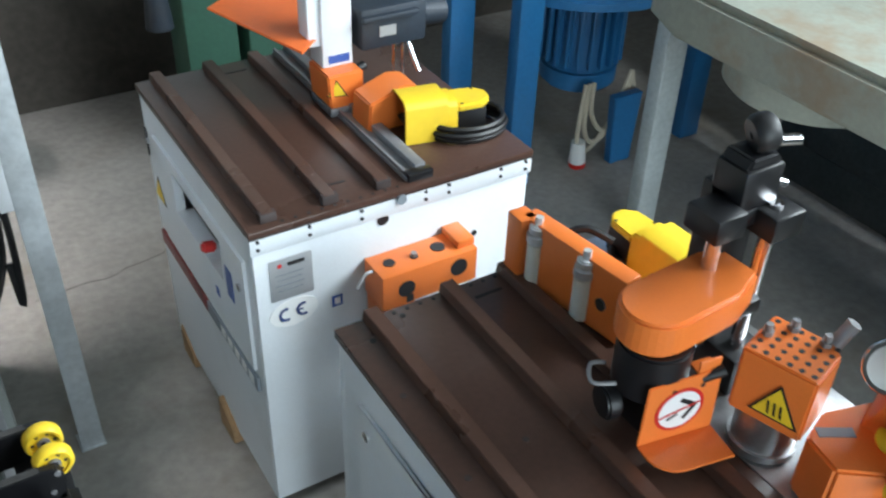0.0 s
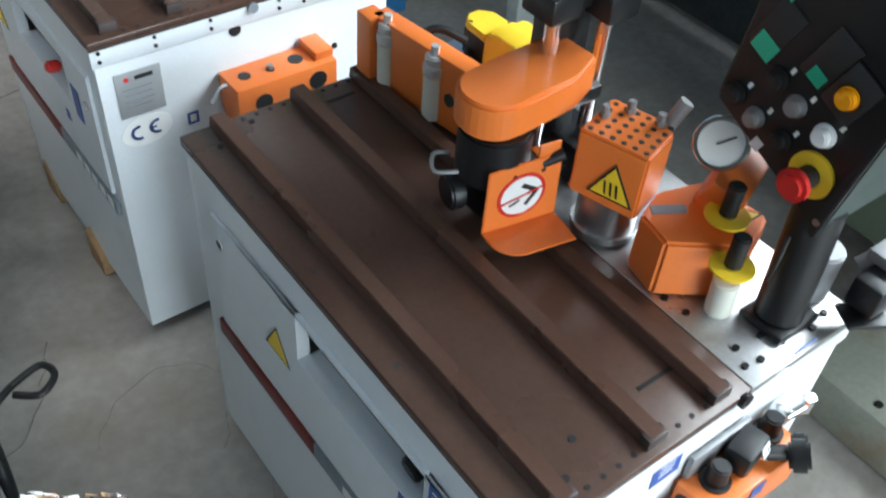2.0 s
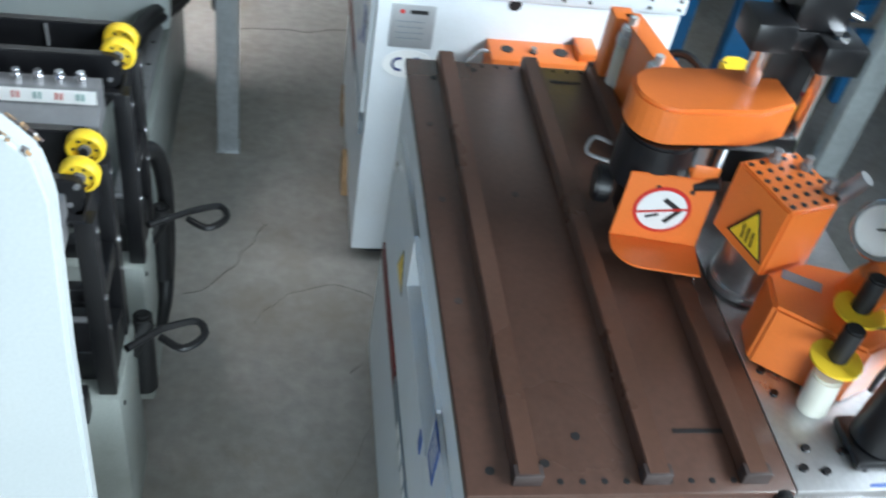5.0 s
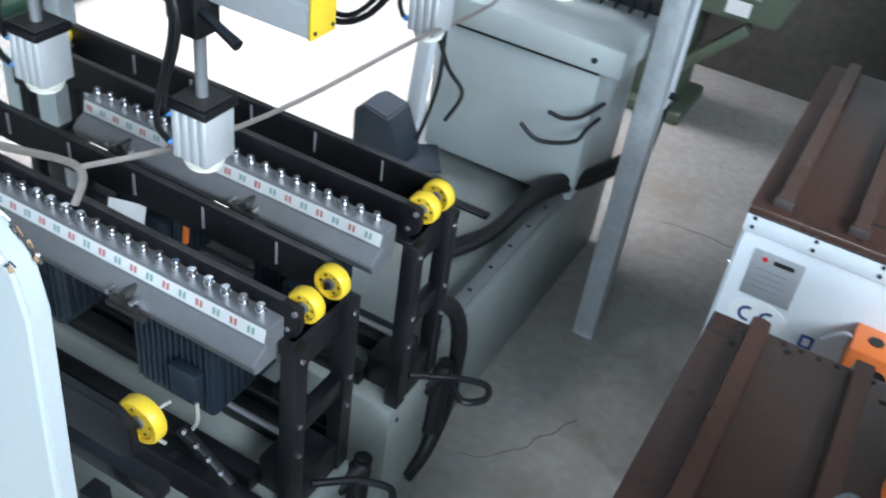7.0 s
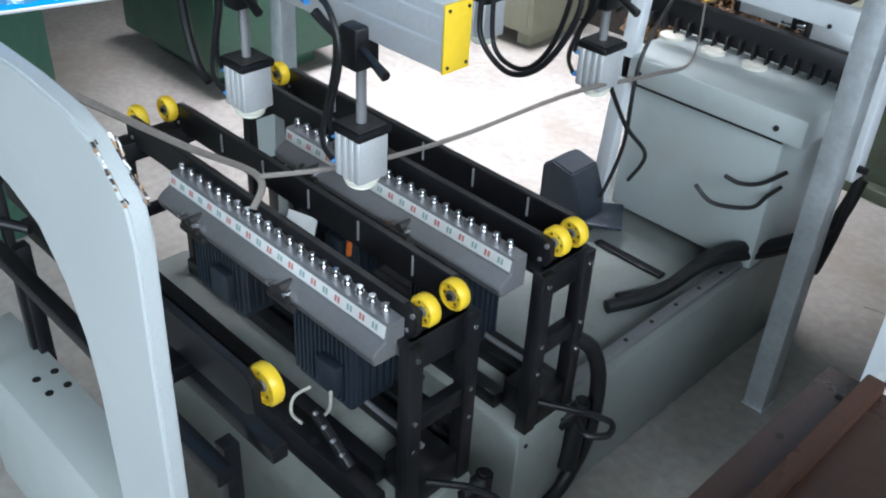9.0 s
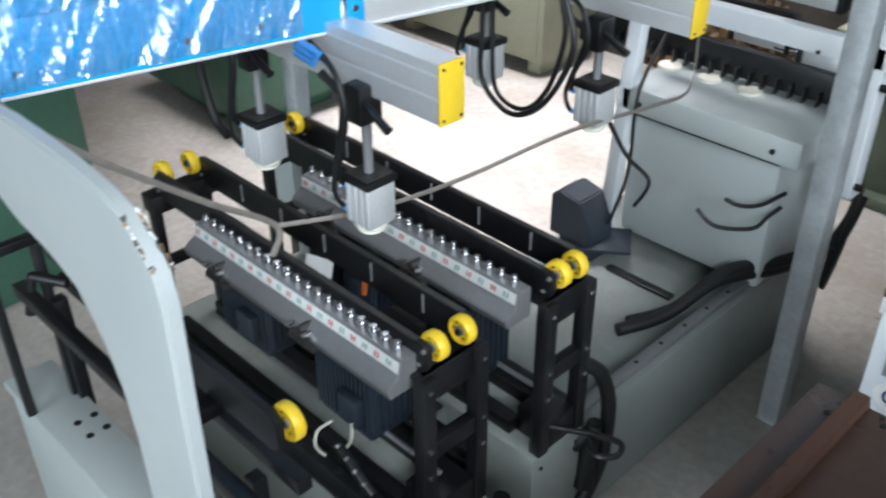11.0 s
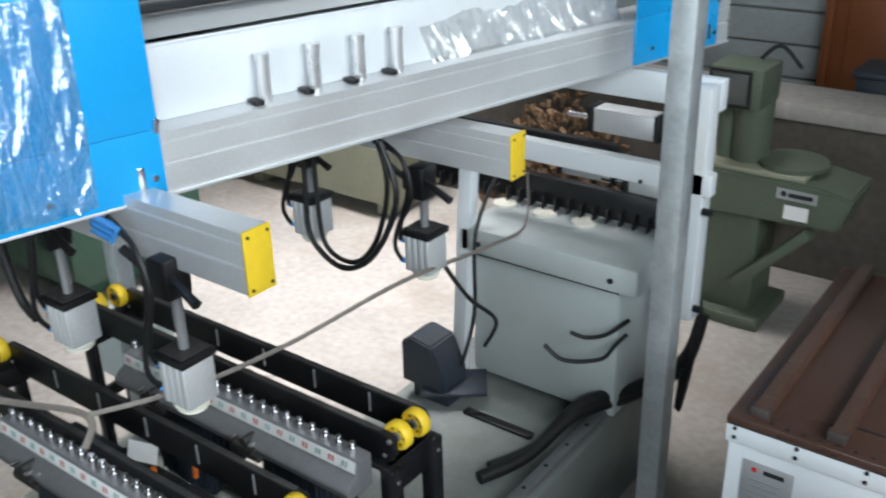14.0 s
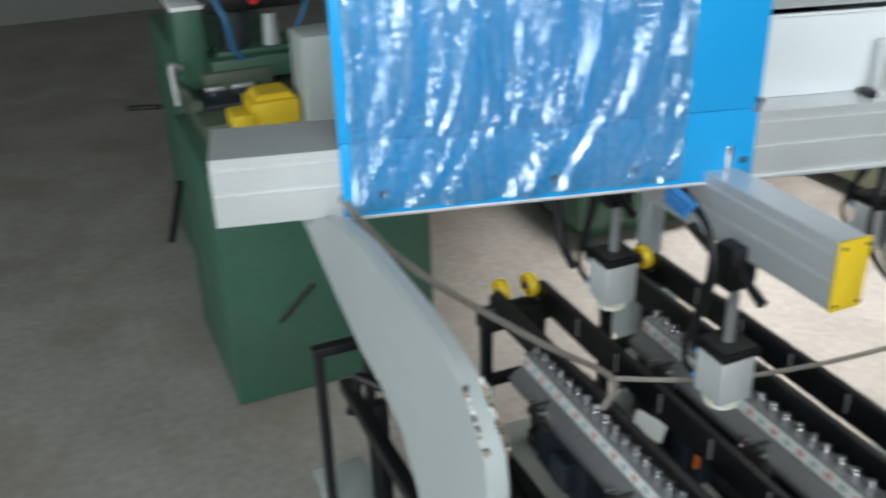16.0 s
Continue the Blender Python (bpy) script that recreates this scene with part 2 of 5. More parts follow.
def rod(a, b, r, seg=16, r2=None, bevel=0.0):
    """A round bar from a to b."""
    a, b = Vector(a), Vector(b)
    bm = bmesh.new()
    bmesh.ops.create_cone(bm, cap_ends=True, segments=seg, radius1=r, radius2=r if r2 is None else r2, depth=(b - a).length)
    if bevel:
        bmesh.ops.bevel(bm, geom=[e for e in bm.edges if any(len(f.verts) > 4 for f in e.link_faces)], offset=bevel, segments=2, affect="EDGES")
    m = Matrix.Translation((a + b) / 2) @ (b - a).to_track_quat("Z", "Y").to_matrix().to_4x4()
    return moved(bm, m)


def bar(a, b, w, h, up=(0, 0, 1), bevel=0.002):
    """A straight bar of section w by h between two points."""
    a, b = Vector(a), Vector(b)
    d = (b - a).normalized()
    side = d.cross(Vector(up)).normalized()
    top = side.cross(d)
    bm = box(-w / 2, w / 2, 0, (b - a).length, -h / 2, h / 2, bevel)
    m = Matrix((side, d, top)).transposed().to_4x4()
    m.translation = a
    return moved(bm, m)


def prism(points, lo, hi, axis="z", bevel=0.002):
    """A polygon drawn out from lo to hi along an axis."""
    bm = bmesh.new()
    def at(p, h):
        return {"z": (p[0], p[1], h), "y": (p[0], h, p[1]), "x": (h, p[0], p[1])}[axis]
    low = [bm.verts.new(at(p, lo)) for p in points]
    top = [bm.verts.new(at(p, hi)) for p in points]
    n = len(points)
    bm.faces.new(low)
    bm.faces.new(top[::-1])
    for i in range(n):
        bm.faces.new((low[i], top[i], top[(i + 1) % n], low[(i + 1) % n]))
    bmesh.ops.recalc_face_normals(bm, faces=bm.faces)
    if bevel:
        bmesh.ops.bevel(bm, geom=bm.edges[:], offset=bevel, segments=2, affect="EDGES")
    return bm


def ring(c, axis, r0, r1, wide, seg=28):
    """A round tyre or washer about c, with rounded outer edges."""
    bm = bmesh.new()
    prof = [(r0, -wide / 2), (r1 - wide * 0.15, -wide / 2), (r1, -wide * 0.3), (r1, wide * 0.3), (r1 - wide * 0.15, wide / 2), (r0, wide / 2)]
    rows = []
    for i in range(seg):
        a = 2 * math.pi * i / seg
        rows.append([bm.verts.new((r * math.cos(a), r * math.sin(a), h)) for r, h in prof])
    for i in range(seg):
        p, q = rows[i], rows[(i + 1) % seg]
        for j in range(len(prof)):
            k = (j + 1) % len(prof)
            bm.faces.new((p[j], q[j], q[k], p[k]))
    return moved(bm, Matrix.Translation(c) @ Vector(axis).to_track_quat("Z", "Y").to_matrix().to_4x4())


def smooth_path(points, steps=8):
    pts = [Vector(p) for p in points]
    if len(pts) < 3:
        return pts
    out = []
    for i in range(len(pts) - 1):
        p0, p1, p2, p3 = pts[max(i - 1, 0)], pts[i], pts[i + 1], pts[min(i + 2, len(pts) - 1)]
        for s in range(steps):
            t = s / steps
            out.append(0.5 * (2 * p1 + (p2 - p0) * t + (2 * p0 - 5 * p1 + 4 * p2 - p3) * t * t + (3 * p1 - p0 - 3 * p2 + p3) * t ** 3))
    return out + [pts[-1]]


def hose(points, r, seg=8, steps=8, flat=1.0):
    """A cable or hose along a smooth line through the points."""
    path = smooth_path(points, steps)
    bm = bmesh.new()
    rows, side = [], Vector((0.31, 0.57, 0.76))
    for i, p in enumerate(path):
        d = (path[min(i + 1, len(path) - 1)] - path[max(i - 1, 0)]).normalized()
        side = (side - d * side.dot(d)).normalized()
        up = d.cross(side)
        rows.append([bm.verts.new(p + r * (math.cos(2 * math.pi * k / seg) * side + flat * math.sin(2 * math.pi * k / seg) * up)) for k in range(seg)])
    for p, q in zip(rows, rows[1:]):
        for k in range(seg):
            bm.faces.new((p[k], p[(k + 1) % seg], q[(k + 1) % seg], q[k]))
    bm.faces.new(rows[0][::-1])
    bm.faces.new(rows[-1])
    return bm


def frame_at(c, normal, up=(0, 0, 1)):
    """A pose whose z points along normal and whose y points up, for flat labels."""
    n = Vector(normal).normalized()
    x = Vector(up).cross(n).normalized()
    m = Matrix((x, n.cross(x), n)).transposed().to_4x4()
    m.translation = c
    return m


def disc(m, r, thick, seg=32):
    bm = bmesh.new()
    bmesh.ops.create_cone(bm, cap_ends=True, segments=seg, radius1=r, radius2=r, depth=thick)
    return moved(bm, m)


def plate(m, w, h, thick=0.0015, bevel=0.0):
    return moved(box(-w / 2, w / 2, -h / 2, h / 2, 0, thick, bevel), m)


def triangle(m, side, thick=0.0015):
    h = side * 0.866
    return moved(prism([(-side / 2, -h / 3), (side / 2, -h / 3), (0, 2 * h / 3)], 0, thick, "z", 0), m)


def arc(m, r, wide, a0, a1, thick=0.001, seg=16):
    pts = [(r * math.cos(radians(a0 + (a1 - a0) * i / seg)), r * math.sin(radians(a0 + (a1 - a0) * i / seg))) for i in range(seg + 1)]
    k = (r - wide) / r
    return moved(prism(pts + [(x * k, y * k) for x, y in reversed(pts)], 0, thick, "z", 0), m)


def warning_sign(parent, m, side):
    """A yellow triangle with a black rim."""
    rim = part("warning_sign", triangle(m, side, 0.0012), INK, parent, "yellow and black warning triangle")
    part("sign_face", triangle(m @ pose(0, 0, 0.0006), side * 0.84, 0.0012), YELLOW, rim)
    return rim

# ---- the hall ----
X0, X1, Y0, Y1, HIGH = -8.0, 4.2, -5.2, 6.4, 4.8


def ground_sheet():
    bm = bmesh.new()
    bmesh.ops.create_grid(bm, x_segments=122, y_segments=116, size=0.5)
    for v in bm.verts:
        v.co.x, v.co.y = X0 + (v.co.x + 0.5) * (X1 - X0), Y0 + (v.co.y + 0.5) * (Y1 - Y0)
        v.co.z = 0.004 * noise.noise(v.co * 1.3) - 0.004
    return bm


solid("floor", ground_sheet(), FLOOR, "worn pale concrete floor with cracks, stains and painted warm light", "floor", "structure")
solid("floor_slab", box(X0, X1, Y0, Y1, -0.3, -0.012, 0), CONCRETE, "concrete slab under the floor", "floor", "structure")
rng = random.Random(7)
cracks = []
for cx, cy, ang, n in ((0.80, 1.9, 80, 16), (0.62, 2.0, 5, 9), (0.95, 1.3, 100, 12), (0.7, 3.3, 20, 14), (-1.4, 2.6, 40, 18)):
    p, pts = Vector((cx, cy, 0.0005)), []
    for i in range(n):
        pts.append(p.copy())
        ang += rng.uniform(-38, 38)
        p = p + 0.045 * Vector((math.cos(radians(ang)), math.sin(radians(ang)), 0))
    cracks.append(hose(pts, 0.0009, 4, 2, 0.35))
solid("floor_cracks", join(*cracks), CONCRETE, "thin dark cracks in the concrete floor", "crack", "structure")

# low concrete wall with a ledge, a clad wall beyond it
solid("wall_north", box(X0, X1, 4.62, 4.86, -0.01, 0.70, 0.01), CONCRETE, "low dark concrete wall with rough ledge", "wall", "structure")
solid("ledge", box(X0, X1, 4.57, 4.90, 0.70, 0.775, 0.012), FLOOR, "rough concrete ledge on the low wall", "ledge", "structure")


def ribs(y, x0, x1, z0, z1, pitch, depth):
    """Horizontal ribbed metal cladding, each board with its own lap."""
    return join(*[box(x0, x1, y - depth - (0.004 if i % 2 else 0.0), y, z0 + i * pitch, z0 + (i + 0.93) * pitch, 0.008, 1) for i in range(int((z1 - z0) / pitch))])


solid("wall_cladding", ribs(Y1 + 0.03, X0, X1, 0.0, HIGH, 0.2, 0.03), SHEET, "horizontal ribbed pale metal wall cladding", "wall", "structure")
solid("wall_north_outer", box(X0, X1, Y1 + 0.031, Y1 + 0.2, -0.01, HIGH, 0), PLASTER, "outer wall behind the cladding", "wall", "structure")
# east wall takes the dark concrete to stand in for the dimness there
solid("wall_east", join(box(X1, X1 + 0.2, Y0, -2.1, -0.01, HIGH, 0), box(X1, X1 + 0.2, 2.1, Y1 + 0.2, -0.01, HIGH, 0), box(X1, X1 + 0.2, -2.1, 2.1, -0.01, 2.35, 0), box(X1, X1 + 0.2, -2.1, 2.1, 3.9, HIGH, 0)), CONCRETE, "dark concrete side wall that dims the right side", "wall", "structure")
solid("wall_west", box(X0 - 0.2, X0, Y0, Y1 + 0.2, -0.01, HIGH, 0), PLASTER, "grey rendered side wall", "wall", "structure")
# south wall with the wide gate
solid("wall_south", join(box(X0, -0.75, Y0 - 0.2, Y0, -0.01, HIGH, 0), box(2.95, X1, Y0 - 0.2, Y0, -0.01, HIGH, 0), box(-0.75, 2.95, Y0 - 0.2, Y0, 3.05, HIGH, 0)),
      PLASTER, "grey rendered wall round the open gate", "wall", "structure")


def roof_with_holes(holes):
    xs = sorted({X0, X1, *[h[0] for h in holes], *[h[1] for h in holes]})
    ys = sorted({Y0, Y1, *[h[2] for h in holes], *[h[3] for h in holes]})
    cells = []
    for a, b in zip(xs, xs[1:]):
        for c, d in zip(ys, ys[1:]):
            if not any(h[0] <= (a + b) / 2 <= h[1] and h[2] <= (c + d) / 2 <= h[3] for h in holes):
                cells.append(box(a, b, c, d, HIGH, HIGH + 0.12, 0))
    return join(*cells)


solid("ceiling", roof_with_holes([(-2.0, -0.2, 2.55, 4.15)]), PLASTER, "unseen grey roof with an added skylight opening", "ceiling", "structure")

# brown wooden door standing in the clad wall
door = thing("door_1", (0.28, 6.3, 0), "varnished brown wooden door in the metal wall", "door")
part("door_leaf", box(0.04, 0.52, 6.30, 6.34, 0.0, 2.05, 0.004), DOOR_WOOD, door)
for x in (-0.01, 0.52):
    part("door_jamb", box(x, x + 0.05, 6.28, 6.36, 0.0, 2.10, 0.004), DOOR_WOOD, door)
for z0, z1 in ((0.12, 0.95), (1.08, 1.92)):
    part("door_panel", box(0.12, 0.44, 6.29, 6.30, z0, z1, 0.006), DOOR_WOOD, door)

# galvanised post
post = thing("steel_post", (0.70, 2.61, 0), "tall galvanised steel angle post standing on the floor", "post")
part("flange_face", box(0.668, 0.727, 2.588, 2.593, 0, 3.2, 0.0015), GALV, post)
part("flange_side", box(0.722, 0.727, 2.593, 2.650, 0, 3.2, 0.0015), GALV, post)
part("post_foot", box(0.664, 0.731, 2.585, 2.655, 0, 0.005, 0.001), GALV, post)


# ---- the two white contour edge banders ----
def bolt_dots(parent, points, axis, r=0.004):
    for p in points:
        q = Vector(p) + Vector(axis) * 0.002
        part("bolt", rod(Vector(p) - Vector(axis) * 0.002, q, r, 10), INK, parent)


def table_ribs(parent, xs, y0, y1, z, wide=0.034):
    for x in xs:
        part("table_rib", prism([(x - wide / 2, z), (x + wide / 2, z), (x + wide / 2 - 0.003, z + 0.021), (x - wide / 2 + 0.003, z + 0.021)], y0, y1, "y", 0.0015), BROWN_RIB, parent)
        part("rib_end", box(x - wide / 2 - 0.001, x + wide / 2 + 0.001, y0 - 0.002, y0 + 0.016, z, z + 0.0205, 0.001), EDGE, parent)


def ce_mark(parent, m, r):
    oval = bmesh.new()
    bmesh.ops.create_cone(oval, cap_ends=True, segments=36, radius1=1, radius2=1, depth=1)
    moved(oval, m @ Matrix.Diagonal((r * 1.55, r, 0.0014, 1)))
    sign = part("mark_oval", oval, LABEL_W, parent, "white oval mark with dark CE letters")
    k = r * 0.5
    part("letter_c", arc(m @ pose(-r * 0.5, 0, 0.0008), k, k * 0.36, 70, 290), BLUE_INK, sign)
    part("letter_e", join(arc(m @ pose(r * 0.62, 0, 0.0008), k, k * 0.36, 70, 290), plate(m @ pose(r * 0.36, 0, 0.0008), k * 0.75, k * 0.26, 0.001)), BLUE_INK, sign)


def name_plate(parent, m, w, h):
    pl = part("name_plate", plate(m, w, h, 0.0016, 0.0005), LABEL_G, parent, "silver name plate with printed lines")
    part("plate_spot", disc(m @ pose(-w * 0.26, h * 0.34, 0.002), h * 0.05, 0.001, 12), RED, pl)
    part("plate_line", plate(m @ pose(w * 0.12, h * 0.34, 0.0017), w * 0.40, h * 0.09, 0.0006), INK, pl)
    for j in range(4):
        part("plate_line", plate(m @ pose(-w * 0.05, h * (0.12 - 0.13 * j), 0.0017), w * (0.66 - 0.08 * (j % 2)), h * 0.02, 0.0006), GREY_STRIP, pl)


def holed(x0, x1, ya, yb, za, zb, hole):
    """A sheet between x0 and x1 with one rectangular opening."""
    c, d, e, f = hole
    bm = bmesh.new()
    outer, inner = ((ya, za), (yb, za), (yb, zb), (ya, zb)), ((c, e), (d, e), (d, f), (c, f))
    v = [[[bm.verts.new((x, *p)) for p in loop] for loop in (outer, inner)] for x in (x0, x1)]
    for i in range(4):
        j = (i + 1) % 4
        bm.faces.new((v[0][0][i], v[0][0][j], v[0][1][j], v[0][1][i]))
        bm.faces.new((v[1][0][i], v[1][1][i], v[1][1][j], v[1][0][j]))
        bm.faces.new((v[0][0][i], v[1][0][i], v[1][0][j], v[0][0][j]))
        bm.faces.new((v[0][1][i], v[0][1][j], v[1][1][j], v[1][1][i]))
    return bm


def cabinet(parent, x0, x1, y0, y1, top, win, name_strip):
    """White sheet-metal body: front, back, two skirts and the side with its recessed panel."""
    t = 0.02
    lip = top - 0.062
    part("front_panel", box(x0 + 0.004, x1 - 0.004, y0 + 0.006, y0 + t, 0.05, lip, 0.003), WHITE, parent)
    part("front_lip", box(x0 - 0.001, x1 + 0.001, y0, y0 + t, lip, top - 0.010, 0.003), WHITE, parent)
    part("back_panel", box(x0 + 0.004, x1 - 0.004, y1 - t, y1, 0.05, top - 0.010, 0.003), WHITE, parent)
    part("right_panel", box(x1 - t, x1, y0 + t, y1 - t, 0.05, top - 0.010, 0.003), WHITE, parent)
    part("plinth", box(x0 + 0.05, x1 - 0.05, y0 + 0.05, y1 - 0.05, 0.0, 0.05, 0.003), BLACK, parent)
    wy0, wy1, wz0, wz1 = win
    # side with the opening for the recessed control shelf
    part("side_panel", holed(x0 + 0.004, x0 + t, y0 + t, y1 - t, 0.05, top - 0.010, win), WHITE, parent)
    part("side_door", holed(x0 - 0.004, x0 + 0.0039, y0 + 0.055, y1 - 0.09, 0.46, top - 0.11, win), WHITE, parent)
    part("recess_back", box(x0 + 0.042, x0 + 0.048, wy0, wy1, wz0 - 0.02, wz1 + 0.02, 0), WHITE, parent, "shaded white back of the recess")
    part("recess_shelf", join(box(x0 + t, x0 + 0.042, wy0, wy1, wz0 - 0.02, wz0 - 0.002, 0), box(x0 + t, x0 + 0.042, wy0, wy1, wz1 + 0.002, wz1 + 0.02, 0)), WHITE, parent)
    part("recess_slot", box(x0 + 0.036, x0 + 0.042, wy0 + 0.09, wy1 - 0.012, wz0 + 0.004, wz1 + 0.012, 0.001), INK, parent)
    a, b, c = name_strip
    part("red_strip", box(x0 - 0.0055, x0 + 0.003, b, c, 0.405, 0.445, 0.001), DARK_RED, parent, "dark red printed strip")
    strip = part("name_strip", box(x0 - 0.0055, x0 + 0.003, a, b - 0.001, 0.405, 0.445, 0.001), GREY_STRIP, parent, "grey strip with pale name bars")
    for j in range(6):
        y = b - 0.10 - j * 0.045
        if y > a + 0.03:
            part("name_bar", box(x0 - 0.0065, x0 - 0.005, y - 0.030, y, 0.412, 0.438, 0), LABEL_W, strip)


A = thing("edge_bander", (1.41, 1.34, 0), "white edge banding machine with brown ribbed table and orange head", "machine", "white edge banders")
cabinet(A, 1.075, 1.748, 0.868, 1.805, 0.86, (1.065, 1.42, 0.642, 0.758), (0.92, 1.38, 1.74))
part("table_board", box(1.073, 1.494, 0.866, 1.808, 0.842, 0.858, 0.003), BROWN, A, "brown phenolic table board")
part("table_edge", box(1.074, 1.493, 0.8665, 1.807, 0.838, 0.8421, 0.0005), EDGE, A)
part("steel_bed", box(1.495, 1.748, 0.867, 1.807, 0.840, 0.858, 0.002), STEEL, A, "ground steel bed plate with tapped holes")
table_ribs(A, (1.147, 1.310, 1.440), 0.880, 1.808, 0.8582)
for x, y in ((1.20, 1.78), (1.12, 1.745), (1.175, 0.91), (1.223, 0.95), (1.105, 0.90)):
    part("table_screw", rod((x, y, 0.8575), (x, y, 0.859), 0.006, 12), INK, A)
for x, y in ((1.10, 1.60), (1.10, 1.40), (1.10, 1.18), (1.222, 1.42)):
    part("table_screw", rod((x, y, 0.8575), (x, y, 0.859), 0.006, 12), EDGE, A)
for i in range(9):
    for y in (0.884, 1.795):
        x = 1.19 + i * 0.028
        part("table_hole", rod((x, y, 0.8575), (x, y, 0.8588), 0.0042, 10), INK, A)
for x0, x1, y in ((1.345, 1.405, 1.755), (1.355, 1.425, 0.955)):
    part("table_slot", box(x0, x1, y, y + 0.007, 0.857, 0.8588, 0), INK, A)
for x, y in ((1.515, 0.90), (1.53, 0.93), (1.545, 0.895), (1.58, 0.925), (1.60, 0.90), (1.66, 0.89), (1.52, 1.02), (1.515, 1.06), (1.55, 1.09), (1.70, 0.90), (1.64, 1.35), (1.66, 1.55)):
    part("bed_screw", rod((x, y, 0.857), (x, y, 0.862), 0.006, 10), BLACK, A)
name_plate(A, frame_at((1.185, 0.8735, 0.745), (0, -1, 0)), 0.10, 0.09)
for x, z, s in ((1.353, 0.775, 0.058), (1.622, 0.838, 0.048)):
    lab = part("blue_label", plate(frame_at((x, 0.8735, z), (0, -1, 0)) @ pose(0, 0, 0, 0, 0, 4), s, s * 1.15), LABEL_B, A, "blue printed label")
    for j in range(4):
        part("label_bar", plate(frame_at((x, 0.872, z + 0.018 - 0.011 * j), (0, -1, 0)), s * 0.5, 0.003, 0.0004), LABEL_W, lab)
lab = part("blue_label", plate(frame_at((1.0705, 1.026, 0.712), (-1, 0, 0)), 0.05, 0.085), LABEL_B, A, "blue printed label")
for j in range(5):
    part("label_bar", plate(frame_at((1.0688, 1.026, 0.742 - 0.013 * j), (-1, 0, 0)), 0.034, 0.004, 0.0004), LABEL_W, lab)
part("small_label", plate(frame_at((1.0705, 1.11, 0.62), (-1, 0, 0)), 0.022, 0.035), LABEL_B, A)
warning_sign(A, frame_at((1.0705, 1.49, 0.61), (-1, 0, 0)), 0.085)
for y, z in ((1.68, 0.70), (0.945, 0.70)):
    sc = part("lock", rod((1.072, y, z), (1.066, y, z), 0.011, 16), CHROME, A, "chromed lock")
    part("lock_slot", box(1.0655, 1.067, y - 0.007, y + 0.007, z - 0.002, z + 0.002, 0), INK, sc)
part("rubber_plug", rod((1.112, 1.125, 0.672), (1.090, 1.125, 0.668), 0.022, 18, bevel=0.003), RUBBER, A, "black rubber plug in the recess")
part("front_button", rod((1.477, 0.868, 0.848), (1.477, 0.858, 0.848), 0.013, 16), RUBBER, A)
part("front_knob", join(rod((1.600, 0.868, 0.735), (1.600, 0.838, 0.735), 0.014, 16), rod((1.600, 0.845, 0.735), (1.640, 0.838, 0.745), 0.010, 14), rod((1.640, 0.838, 0.73), (1.640, 0.838, 0.76), 0.011, 14)), CHROME, A, "chromed valve knob")

# control box hung on the front
CB = part("control_box", join(box(1.388, 1.602, 0.795, 0.868, 0.618, 0.712, 0.004), box(1.385, 1.440, 0.800, 0.868, 0.560, 0.618, 0.003)), ORANGE, A, "orange control box with black knobs")
for x, y in ((1.437, 0.836), (1.572, 0.848)):
    kn = part("round_knob", rod((x, y, 0.716), (x, y, 0.752), 0.018, 20, 0.015, 0.003), RUBBER, CB, "black round knob")
    part("knob_collar", rod((x, y, 0.711), (x, y, 0.717), 0.024, 22), INK, kn)
RG = part("pressure_regulator", join(moved(box(-0.036, 0.030, -0.022, 0.022, 0.0, 0.050, 0.008), pose(1.497, 0.838, 0.715, 0, 0, 12)), rod((1.520, 0.820, 0.735), (1.548, 0.800, 0.735), 0.012, 14)), RUBBER, CB, "black pressure regulator")
part("wing_knob", moved(join(rod((0, 0, -0.016), (0, 0, 0.016), 0.026, 22, bevel=0.006), rod((0.024, 0.0, -0.012), (0.024, 0.0, 0.012), 0.016, 16, bevel=0.004)), pose(1.560, 0.785, 0.735, 70, 0, 40)), RUBBER, RG, "black wing knob")
sc = part("regulator_scale", plate(frame_at((1.512, 0.8165, 0.752), (0.25, -1, 0.5)), 0.024, 0.018), LABEL_W, RG, "white scale")
for k in range(4):
    part("scale_bar", plate(frame_at((1.505 + 0.005 * k, 0.8155, 0.753), (0.25, -1, 0.5)), 0.0015, 0.010, 0.0006), INK, sc)
for x, z in ((1.440, 0.690), (1.425, 0.640)):
    part("steel_disc", rod((x, 0.7955, z), (x, 0.791, z), 0.021, 22, bevel=0.002), ALU_DULL, CB)
part("box_slot", box(1.395, 1.402, 0.7935, 0.7955, 0.635, 0.685, 0), INK, CB)
part("small_label", plate(frame_at((1.492, 0.7945, 0.690), (0, -1, 0)), 0.03, 0.03), LABEL_B, CB)
part("back_plate", box(1.40, 1.53, 0.860, 0.870, 0.712, 0.765, 0.003), ALU_DULL, CB)
part("box_fitting", join(rod((1.388, 0.838, 0.672), (1.362, 0.83, 0.672), 0.011, 14), rod((1.362, 0.83, 0.690), (1.362, 0.828, 0.640), 0.013, 14), rod((1.362, 0.828, 0.645), (1.352, 0.815, 0.60), 0.017, 16)), CHROME, CB, "chromed air fitting")
part("fitting_hole", rod((1.3885, 0.842, 0.682), (1.387, 0.842, 0.682), 0.018, 18), INK, CB)
part("filter_bowl", rod((1.352, 0.815, 0.602), (1.352, 0.815, 0.545), 0.022, 18, 0.018, 0.004), BLUE_FIT, CB, "blue filter bowl")
part("box_cable", hose([(1.43, 0.81, 0.618), (1.44, 0.80, 0.55), (1.46, 0.82, 0.48), (1.47, 0.862, 0.40)], 0.008), RUBBER, CB)

